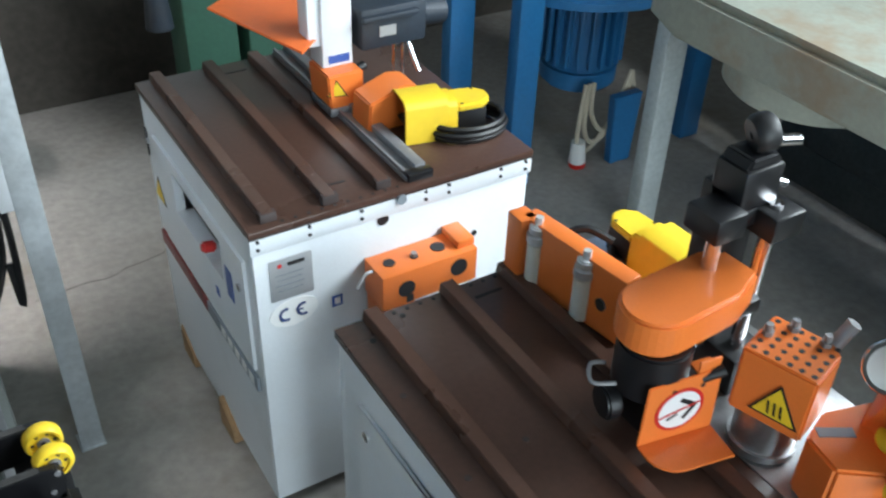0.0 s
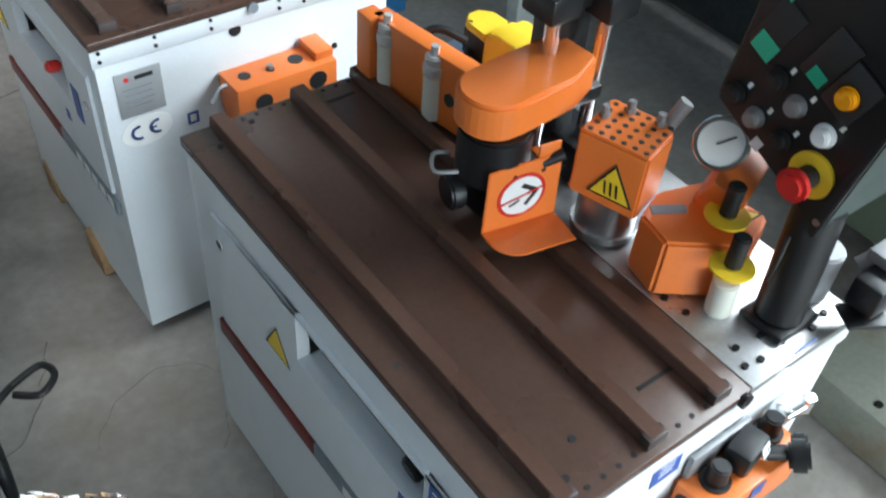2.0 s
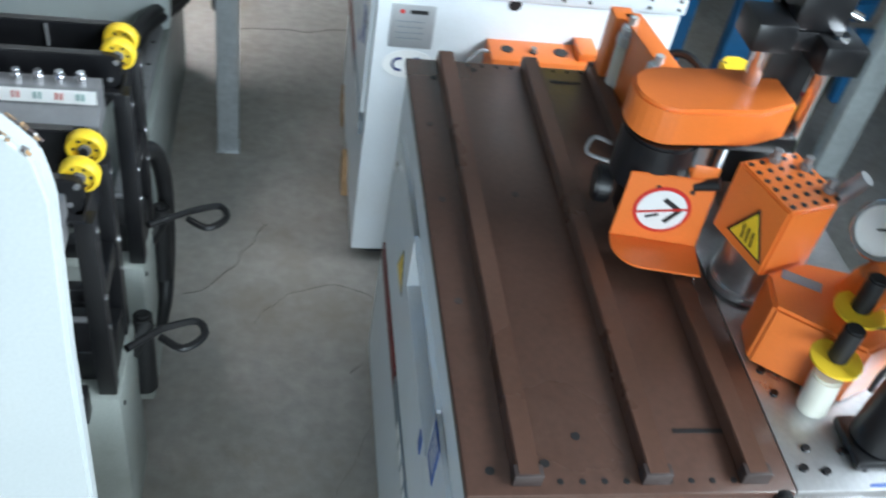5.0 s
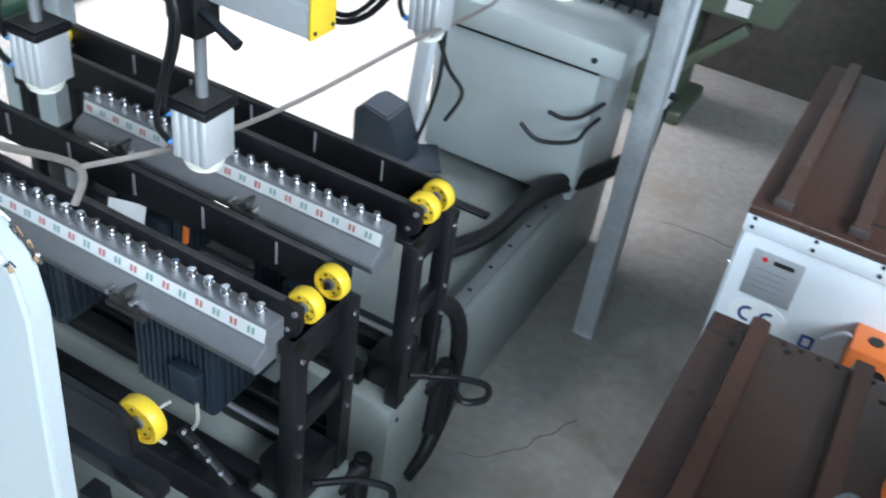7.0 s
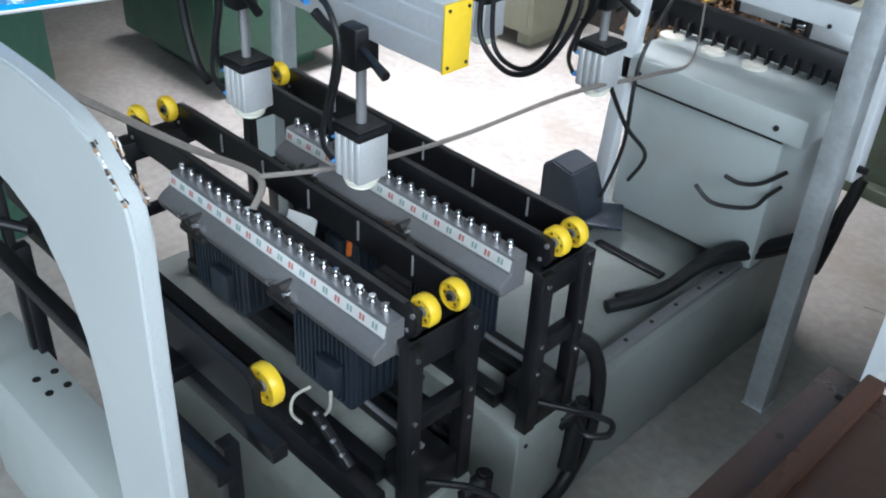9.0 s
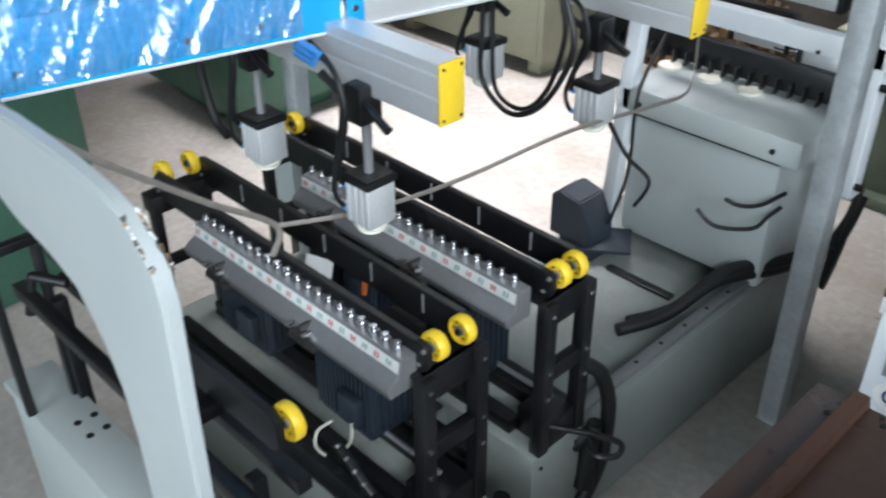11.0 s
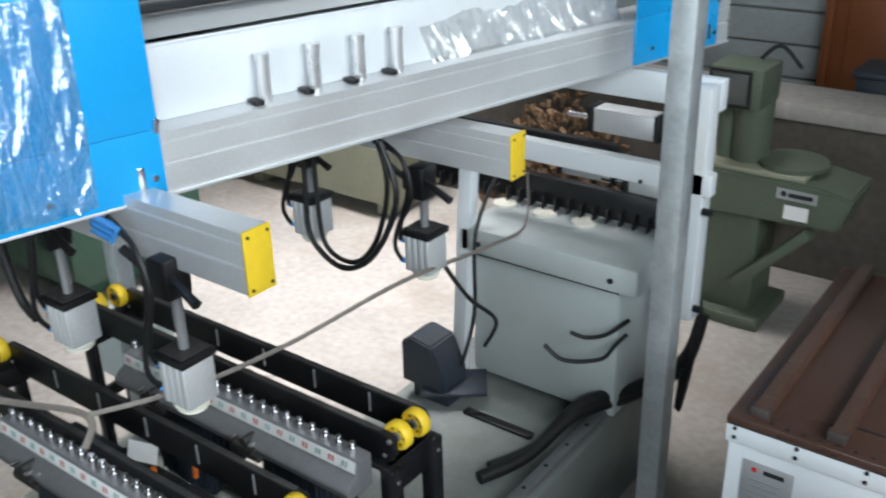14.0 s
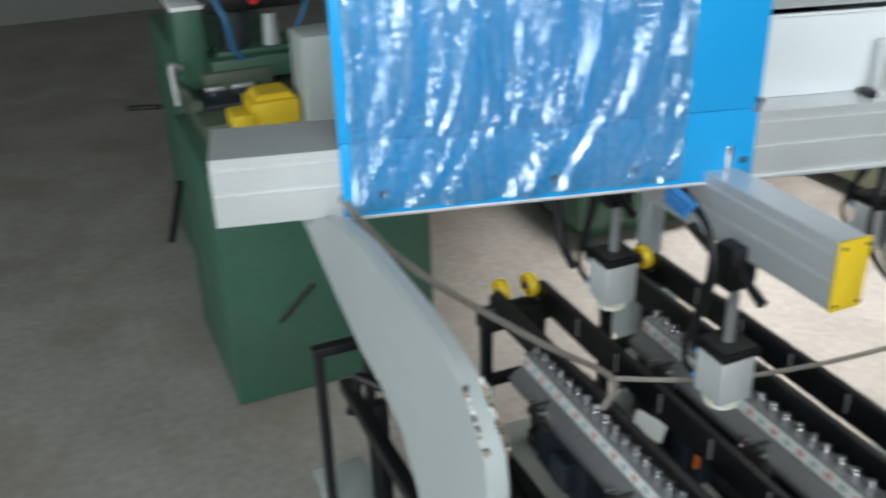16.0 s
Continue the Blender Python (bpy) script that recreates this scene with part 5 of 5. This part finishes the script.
for y in (1.082, 1.192, 1.297, 1.392):
    pn = part("spring_pin", join(rod((-0.035, y, 0.108), (-0.035, y, 0.19), 0.0125, 18, bevel=0.002), rod((-0.035, y, 0.19), (-0.035, y, 0.20), 0.015, 18)), PIN_STEEL, BEAM, "bright upright pin")
    part("pin_base", box(-0.052, -0.018, y - 0.03, y - 0.012, 0.108, 0.118, 0.002), BLACK, pn)
part("rail_row", box(-0.30, -0.24, 0.865, 2.10, 0.26, 0.285, 0.003), BLACK, BEAM)
for i in range(22):
    part("yellow_knob", rod((-0.27, 0.93 + i * 0.052, 0.285), (-0.27, 0.93 + i * 0.052, 0.302), 0.013, 12), YELLOW, BEAM)


def film_sheet(w, h, n, m, amp, seed):
    bm = bmesh.new()
    grid = []
    for i in range(n + 1):
        row = []
        for j in range(m + 1):
            u, v = i / n, j / m
            fold = noise.fractal(Vector((u * 10 + 1.5 * math.sin(v * 2.4 + seed), v * 0.8, seed)), 0.9, 2.1, 4)
            row.append(bm.verts.new((0.004 + amp * (0.6 + fold), u * w, v * h)))
        grid.append(row)
    for i in range(n):
        for j in range(m):
            bm.faces.new((grid[i][j], grid[i + 1][j], grid[i + 1][j + 1], grid[i][j + 1]))
    return bm


film = part("wrapping_film", moved(film_sheet(0.52, 0.345, 150, 44, 0.014, 3.0), pose(0.006, 0.205, 0.012)), FILM, BEAM, "clear wrinkled wrapping film")
film.visible_shadow = False
film2 = part("wrapping_film", moved(film_sheet(0.60, 0.20, 60, 24, 0.008, 8.0), pose(-0.02, 1.47, 0.112, 0, -32, 0)), FILM, BEAM, "clear wrinkled wrapping film")
film2.visible_shadow = False


def cross_arm(y, x0, x1, z0, z1, wide):
    arm = thing("cross_arm", (x0, y, z0), "aluminium cross arm with a yellow end plate", "arm", "cross arms under the beam")
    h = z1 - z0
    g = [(0.0, 0.0), (0.40, 0.0), (0.42, 0.005), (0.46, 0.005), (0.48, 0.0), (0.79, 0.0), (0.805, 0.004), (0.835, 0.004), (0.85, 0.0), (1.0, 0.0)]
    outline = [(y - wide / 2 + d, z0 + f * h) for f, d in g] + [(y + wide / 2 - d, z0 + f * h) for f, d in reversed(g)]
    part("arm_profile", prism(outline, x0, x1, "x", 0), ALU, arm, "grooved aluminium profile")
    ep = part("end_plate", box(x1, x1 + 0.005, y - wide / 2 - 0.002, y + wide / 2 + 0.002, z0 - 0.002, z1 + 0.002, 0.001), YELLOW, arm, "yellow plastic end plate")
    for yy in (y - wide / 2 + 0.006, y + wide / 2 - 0.006):
        for zz in (z0 + 0.008, z1 - 0.008):
            part("end_screw", rod((x1 + 0.005, yy, zz), (x1 + 0.007, yy, zz), 0.003, 8), INK, ep)
    return arm


cross_arm(1.510, -0.50, 0.484, 1.248, 1.354, 0.053)
cross_arm(2.235, -0.45, 0.498, 1.212, 1.308, 0.050)


def clamp_cylinder(x, y, z0, ztop, lever=True):
    """Square air cylinder on a rod with a black holder, hoses and a white pad."""
    cl = thing("clamp_cylinder", (x, y, z0), "aluminium clamping cylinder with dark cap and nylon pad", "air cylinder", "hanging clamp cylinders")
    w = 0.034
    part("pad", join(rod((x, y, z0), (x, y, z0 + 0.012), 0.029, 24, bevel=0.004), rod((x, y, z0 + 0.011), (x, y, z0 + 0.019), 0.033, 24, bevel=0.002)), PAD, cl, "off-white nylon pad")
    part("barrel", join(*[box(x - w + k * 0.0175, x - w + k * 0.0175 + 0.0155, y - w, y + w, z0 + 0.019, z0 + 0.106, 0.004) for k in range(4)], box(x - w + 0.004, x + w - 0.004, y - w + 0.004, y + w - 0.004, z0 + 0.019, z0 + 0.106, 0)), ALU, cl, "fluted aluminium barrel")
    part("cap", box(x - w - 0.005, x + w + 0.005, y - w - 0.005, y + w + 0.005, z0 + 0.106, z0 + 0.121, 0.003), BLACK, cl)
    part("cap_plate", box(x - w + 0.002, x + w - 0.002, y - w + 0.002, y + w - 0.002, z0 + 0.121, z0 + 0.124, 0.001), RAIL_EDGE, cl)
    part("rod", rod((x, y, z0 + 0.115), (x, y, ztop), 0.0095, 14), ALU_DULL, cl)
    part("holder", join(box(x - 0.022, x + 0.022, y - 0.03, y + 0.022, ztop - 0.055, ztop + 0.02, 0.005)), BLACK, cl)
    if lever:
        part("clamp_lever", join(rod((x - 0.02, y - 0.02, ztop - 0.02), (x - 0.085, y - 0.03, ztop + 0.02), 0.006, 12, 0.009), rod((x + 0.02, y - 0.02, ztop - 0.01), (x + 0.095, y - 0.03, ztop - 0.035), 0.006, 12, 0.009), rod((x - 0.03, y - 0.02, ztop - 0.035), (x - 0.03, y - 0.02, ztop + 0.005), 0.010, 12)), BLACK, cl, "black clamping levers")
    for k, zz in enumerate((z0 + 0.035, z0 + 0.085)):
        ft = part("fitting", rod((x - w, y - w * 0.5, zz), (x - w - 0.014, y - w * 0.8, zz + 0.004), 0.006, 12), BLUE_FIT, cl, "blue push-in fitting")
        part("air_hose", hose([(x - w - 0.014, y - w * 0.8, zz + 0.004), (x - w - 0.012 + 0.02 * k, y - 0.05, zz + 0.06), (x + 0.0 + 0.01 * k, y - 0.055, ztop - 0.03), (x - 0.02, y - 0.05, ztop + 0.045), (x - 0.11, y - 0.03, ztop + 0.06 + 0.012 * k)], 0.0052), RUBBER, ft)
    return cl


clamp_cylinder(0.292, 1.486, 0.966, 1.250)
clamp_cylinder(-0.060, 1.492, 0.970, 1.250)
clamp_cylinder(0.318, 2.140, 0.965, 1.215)
clamp_cylinder(0.000, 2.110, 0.990, 1.235)
for x, y in ((0.19, 1.47), (0.21, 2.11), (-0.17, 1.47)):
    for k in range(3):
        solid("air_fitting", join(rod((x - 0.03, y - 0.03, 1.30 + 0.012 * k), (x + 0.01 * k, y - 0.03, 1.295 + 0.012 * k), 0.007, 10), rod((x + 0.01 * k, y - 0.03, 1.295 + 0.012 * k), (x + 0.022 + 0.01 * k, y - 0.032, 1.292 + 0.012 * k), 0.006, 10)), BLUE_FIT, "blue push-in air fitting under the beam", "fitting", group="air fittings")
solid("air_hose", hose([(0.05, 2.05, 1.28), (0.045, 2.05, 1.15), (0.05, 2.05, 1.03), (0.14, 2.05, 0.975), (0.24, 2.05, 1.03), (0.315, 2.05, 1.18), (0.27, 2.06, 1.30)], 0.0068), RUBBER, "black air hose hanging in a loop", "hose", group="looped air hoses")
solid("air_hose", hose([(0.06, 2.07, 1.28), (0.06, 2.07, 1.14), (0.075, 2.07, 1.01), (0.16, 2.07, 0.985), (0.235, 2.07, 1.06), (0.275, 2.07, 1.20), (0.24, 2.08, 1.30)], 0.006), RUBBER, "black air hose hanging in a loop", "hose", group="looped air hoses")
solid("rear_strut", bar((-0.42, 1.83, 0.25), (-0.40, 1.83, 1.33), 0.045, 0.045, (1, 0, 0)), GALV, "galvanised strut behind the roller rails", "post")
solid("hanging_tube", hose([(-0.28, 1.50, 1.28), (-0.30, 1.50, 1.15), (-0.27, 1.50, 1.02), (-0.22, 1.50, 0.98)], 0.010), RUBBER, "black tube hanging below the beam", "hose")

# ---- machines further off ----
SG = thing("mortiser", (0.4, 4.15, 0), "sage green woodworking machine with perspex guard box", "machine")
part("arm_body", prism([(0.06, 0.46), (0.76, 0.485), (0.80, 0.62), (0.66, 0.645), (0.06, 0.65)], 4.0, 4.28, "y", 0.010), SAGE, SG)
part("arm_top", box(0.06, 0.62, 4.01, 4.27, 0.646, 0.664, 0.004), OLIVE, SG)
part("column", join(rod((0.36, 4.14, 0.66), (0.36, 4.14, 0.92), 0.075, 24), box(0.22, 0.46, 4.04, 4.28, 0.03, 0.47, 0.01)), SAGE, SG)
part("column_pipe", rod((0.27, 4.12, 0.66), (0.27, 4.12, 0.90), 0.035, 18), SAGE, SG)
part("foot_beam", join(box(0.12, 0.52, 3.98, 4.32, 0.0, 0.05, 0.008), bar((0.40, 4.02, 0.18), (0.66, 4.02, 0.46), 0.07, 0.04)), SAGE, SG)
part("turntable", rod((0.53, 4.15, 0.664), (0.53, 4.15, 0.682), 0.13, 32), SAGE, SG)
nm = part("name_plate", plate(frame_at((0.60, 3.998, 0.598), (0, -1, 0)) @ pose(0, 0, 0, 0, 0, -1), 0.15, 0.042), LABEL_G, SG, "pale name plate with a dark bar")
part("name_bar", plate(frame_at((0.615, 3.9955, 0.598), (0, -1, 0)), 0.09, 0.016, 0.001), INK, nm)
part("name_spot", disc(frame_at((0.552, 3.9955, 0.600), (0, -1, 0)), 0.011, 0.001, 14), INK, nm)
part("paper_label", plate(frame_at((0.605, 3.997, 0.530), (0, -1, 0)), 0.09, 0.055), LABEL_W, SG)
GB = part("guard_box", box(0.225, 0.43, 3.99, 4.20, 0.895, 1.045, 0.008), SAGE, SG)
part("guard_window", box(0.240, 0.385, 3.982, 3.99, 0.91, 1.03, 0.004), WINDOW, GB, "dull perspex window")
for a in ((0.232, 0.393, 1.028, 1.040), (0.232, 0.393, 0.900, 0.912), (0.232, 0.244, 0.912, 1.028), (0.381, 0.393, 0.912, 1.028)):
    part("guard_rim", box(a[0], a[1], 3.976, 3.984, a[2], a[3], 0.002), BLACK, GB)
part("side_cable", hose([(0.36, 4.15, 1.05), (0.42, 4.18, 1.10), (0.50, 4.2, 1.02)], 0.008), RUBBER, SG)
solid("crate", join(box(0.52, 0.68, 4.95, 5.2, 0.0, 0.82, 0.01), box(0.50, 0.70, 4.93, 5.22, 0.82, 0.85, 0.01)), MOTOR, "dark blue plastic crate behind the low wall", "crate")

GR = thing("green_cabinet", (-1.7, 1.3, 0), "dark green machine cabinet with scuffed door", "machine")
part("body", box(-2.05, -1.42, 0.93, 1.66, 0.0, 0.86, 0.008), GREEN, GR)
part("door", box(-1.42, -1.412, 0.97, 1.62, 0.05, 0.82, 0.004), GREEN, GR)
part("handle", rod((-1.41, 1.10, 0.30), (-1.40, 1.22, 0.42), 0.008, 10), BLACK, GR)
part("vise_bed", join(box(-2.25, -1.65, 0.98, 1.40, 0.86, 0.93, 0.006), box(-2.20, -2.0, 1.05, 1.30, 0.93, 1.0, 0.006), rod((-2.1, 0.98, 0.94), (-1.75, 0.98, 0.97), 0.02, 14)), SAGE, GR)
part("lever_arm", rod((-2.05, 0.92, 0.60), (-2.10, 0.86, 0.35), 0.014, 12), BLACK, GR)
part("lever_arm", rod((-2.10, 0.90, 0.88), (-2.2, 0.80, 0.86), 0.010, 10), BLACK, GR)
part("yellow_guard", join(box(-1.70, -1.55, 1.12, 1.275, 0.932, 1.012, 0.008), box(-1.66, -1.54, 1.055, 1.125, 0.932, 0.985, 0.008), prism([(1.13, 1.010), (1.27, 1.010), (1.25, 1.032), (1.15, 1.032)], -1.69, -1.57, "x", 0.003)), YELLOW, GR, "yellow guard")
part("grey_box", box(-1.66, -1.50, 1.285, 1.42, 0.86, 1.215, 0.008), IVORY, GR, "pale grey upright box")
part("white_strip", box(-1.498, -1.490, 1.375, 1.40, 0.90, 1.12, 0.002), LABEL_W, GR)
part("head_column", box(-2.24, -2.06, 0.985, 1.085, 0.93, 1.215, 0.008), GREEN, GR)
part("column_cap", box(-2.25, -2.05, 0.98, 1.09, 1.216, 1.232, 0.003), LABEL_W, GR)
part("cross_slide", join(box(-2.20, -2.02, 1.09, 1.44, 0.955, 1.035, 0.006), box(-2.18, -2.06, 1.12, 1.40, 1.036, 1.055, 0.004)), GREEN, GR)
part("work_table", box(-2.02, -1.80, 1.02, 1.24, 0.931, 0.948, 0.004), MOTOR, GR)
for y0, y1 in ((1.05, 1.12), (1.14, 1.22)):
    part("bright_bar", box(-1.98, -1.955, y0, y1, 0.9485, 0.962, 0.002), PIN_STEEL, GR)
part("drill_motor", join(rod((-2.12, 1.20, 1.056), (-2.12, 1.20, 1.36), 0.050, 18, bevel=0.006), rod((-2.12, 1.20, 1.36), (-2.12, 1.20, 1.42), 0.030, 16)), MOTOR, GR, "dark drill motor")
part("chuck_cover", rod((-2.10, 1.33, 1.056), (-2.10, 1.33, 1.17), 0.032, 16, 0.024), LABEL_G, GR)
part("pulley_box", box(-2.22, -2.02, 1.09, 1.46, 1.20, 1.28, 0.010), BLACK, GR)
part("blue_hose", hose([(-2.02, 1.12, 1.27), (-1.98, 1.15, 1.18), (-1.99, 1.17, 1.08), (-2.0, 1.20, 1.04)], 0.010), BLUE_DEEP, GR)
part("blue_hose", hose([(-2.05, 1.47, 1.30), (-1.98, 1.44, 1.22), (-2.0, 1.40, 1.12), (-2.02, 1.38, 1.06)], 0.008), BLUE_DEEP, GR)
part("red_lamp", rod((-2.02, 1.26, 1.24), (-2.0, 1.26, 1.24), 0.016, 14), RED, GR)
part("hand_crank", join(rod((-2.05, 0.985, 1.02), (-2.03, 0.95, 1.04), 0.014, 12), rod((-2.03, 0.95, 1.04), (-2.02, 0.955, 0.90), 0.011, 12)), PIN_STEEL, GR, "bright hand crank")
part("bed_column", box(-3.0, -2.3, 1.0, 1.45, 0.0, 1.02, 0.01), GREEN, GR)

GP = thing("green_machine", (-2.3, 2.9, 0), "low dark green machine housing", "machine")
part("housing", join(box(-2.7, -1.9, 2.55, 3.25, 0.10, 0.62, 0.012), box(-2.6, -2.0, 2.65, 3.15, 0.0, 0.10, 0.01)), GREEN, GP)
part("cover", box(-2.6, -2.05, 2.65, 3.1, 0.62, 0.74, 0.02), GREEN, GP)

OV = thing("olive_cabinet", (-1.7, 4.2, 0), "olive grey machine cabinet on short feet", "machine")
part("body", box(-2.6, -1.42, 4.05, 4.5, 0.08, 0.66, 0.01), OLIVE, OV)
part("door", box(-1.80, -1.45, 4.042, 4.05, 0.12, 0.62, 0.004), OLIVE, OV)
for x in (-2.5, -1.55):
    part("foot", box(x, x + 0.08, 4.10, 4.42, 0.0, 0.08, 0.003), OLIVE, OV)
heap = []
rr = random.Random(11)
for k in range(900):
    x, y = rr.uniform(-1.10, -0.30), rr.uniform(4.36, 4.60)
    top = 0.70 * (1 - 0.7 * (abs(x + 0.70) / 0.42) ** 2) * (0.55 + 0.45 * (y - 4.36) / 0.24)
    heap.append(moved(box(-0.022, 0.022, -0.013, 0.013, -0.007, 0.007, 0.002, 1), pose(x, y, 0.025 + max(0.0, top) * rr.uniform(0.3, 1.0), rr.uniform(0, 180), rr.uniform(0, 180), rr.uniform(0, 180))))
solid("scrap_heap", join(*heap), BARK, "heap of brown wood scrap by the low wall", "scrap", "stuff")

# right side: dust collector, pale post, cast machine, stacked sheets
DC = thing("dust_collector", (3.0, 3.5, 0), "blue dust collector with hanging motor", "machine")
part("drum", rod((2.95, 3.45, 0.70), (2.95, 3.45, 1.7), 0.42, 48, bevel=0.01), BLUE_DEEP, DC)
part("rim", rod((2.95, 3.45, 0.68), (2.95, 3.45, 0.71), 0.43, 48), BLUE_DEEP, DC)
part("motor", join(rod((2.90, 3.35, 0.36), (2.90, 3.35, 0.68), 0.145, 28), rod((2.90, 3.35, 0.27), (2.90, 3.35, 0.37), 0.155, 28, bevel=0.02)), BLUE_DEEP, DC, "dark blue finned motor")
for i in range(22):
    a = 2 * math.pi * i / 22
    part("motor_fin", bar((2.90 + 0.155 * math.cos(a), 3.35 + 0.155 * math.sin(a), 0.38), (2.90 + 0.155 * math.cos(a), 3.35 + 0.155 * math.sin(a), 0.67), 0.012, 0.03, (math.cos(a), math.sin(a), 0), 0.001), BLUE_DEEP, DC)
for x, y in ((2.25, 3.30), (2.42, 3.12), (3.30, 3.1), (3.28, 3.75)):
    part("leg", box(x, x + 0.10, y, y + 0.06, 0.0, 1.9, 0.003), BLUE_DEEP, DC)
part("blue_foot", prism([(2.90, 0.0), (3.0, 0.0), (3.02, 0.30), (2.88, 0.30)], 3.08, 3.12, "y", 0.003), BLUE_DEEP, DC)
for k in range(3):
    part("mains_cable", hose([(2.80 + 0.02 * k, 3.17, 0.34), (2.76 + 0.03 * k, 3.14, 0.12 + 0.05 * k), (2.80 + 0.05 * k, 3.14, 0.05 + 0.04 * k), (2.92 + 0.05 * k, 3.14, 0.16 + 0.03 * k), (3.02, 3.16, 0.36)], 0.010), BEIGE_CABLE, DC, "beige mains cable")
part("plug", rod((2.77, 3.14, 0.11), (2.775, 3.14, 0.02), 0.028, 16, 0.035), LABEL_W, DC, "white and red plug")
part("plug_tip", rod((2.775, 3.14, 0.02), (2.778, 3.14, -0.0), 0.035, 16), RED, DC)

solid("steel_post", box(2.63, 2.72, 2.62, 2.68, 0.0, 2.6, 0.004), SHEET, "pale painted steel post", "post")

CM = thing("cast_machine", (2.9, 1.5, 0), "grey green cast machine with rust-streaked table", "machine")
part("table", prism([(2.40, 2.50), (3.5, 2.50), (3.5, 0.4), (2.40, 0.4), (2.34, 0.6), (2.34, 2.35)], 0.95, 1.10, "z", 0.02), CAST, CM, "rust-streaked cast table")
for y in (2.10, 1.50, 0.95):
    part("under_boss", rod((2.66, y, 0.83), (2.66, y, 0.955), 0.24, 32, bevel=0.02), CAST, CM)
part("pedestal", prism([(2.80, 1.6), (3.4, 1.6), (3.4, 0.6), (2.80, 0.6)], 0.12, 0.84, "z", 0.02), SAGE, CM)
part("foot", box(2.27, 3.45, 0.45, 1.12, 0.0, 0.15, 0.02), CAST, CM)
for x, y in ((2.31, 0.90), (2.35, 0.86), (2.31, 0.80), (2.36, 0.78), (2.31, 0.70)):
    part("foot_bolt", rod((x, y, 0.15), (x, y, 0.156), 0.010, 10), BLACK, CM)
part("bright_pin", rod((2.50, 1.75, 0.90), (2.56, 1.62, 0.88), 0.018, 14), CHROME, CM)

ST = thing("sheet_stack", (3.5, 1.3, 0), "stack of dark weathered metal sheets leaning on a stand", "metal sheets")
for i in range(12):
    part("sheet", moved(box(-0.01, 0.01, -1.9, 1.55, 0, 0.15, 0.003), pose(3.46 + 0.014 * (i % 3), 1.2, 0.01 + 0.155 * i, 0, 9, 0)), DARK_SHEET, ST)
part("stand", prism([(3.50, 0.0), (4.19, 0.0), (4.19, 1.9), (3.80, 1.9)], -0.7, 2.75, "y", 0.004), DARK_SHEET, ST)

# green machine and dark shelf near the back wall
BG = thing("bench_drill", (1.5, 3.95, 0), "green drilling machine against the back wall", "machine")
part("upright", box(1.46, 1.66, 3.85, 4.05, 0.0, 1.6, 0.01), GREEN, BG)
part("side_plate", box(1.70, 1.98, 3.85, 4.1, 0.0, 0.85, 0.01), GREEN, BG)
part("spindle", join(rod((1.36, 3.80, 0.80), (1.28, 3.80, 1.15), 0.014, 12), rod((1.36, 3.80, 0.62), (1.36, 3.80, 0.78), 0.05, 18, 0.035)), MOTOR, BG)
part("spindle_arm", bar((1.37, 3.80, 0.74), (1.50, 3.92, 0.74), 0.05, 0.05), GREEN, BG)
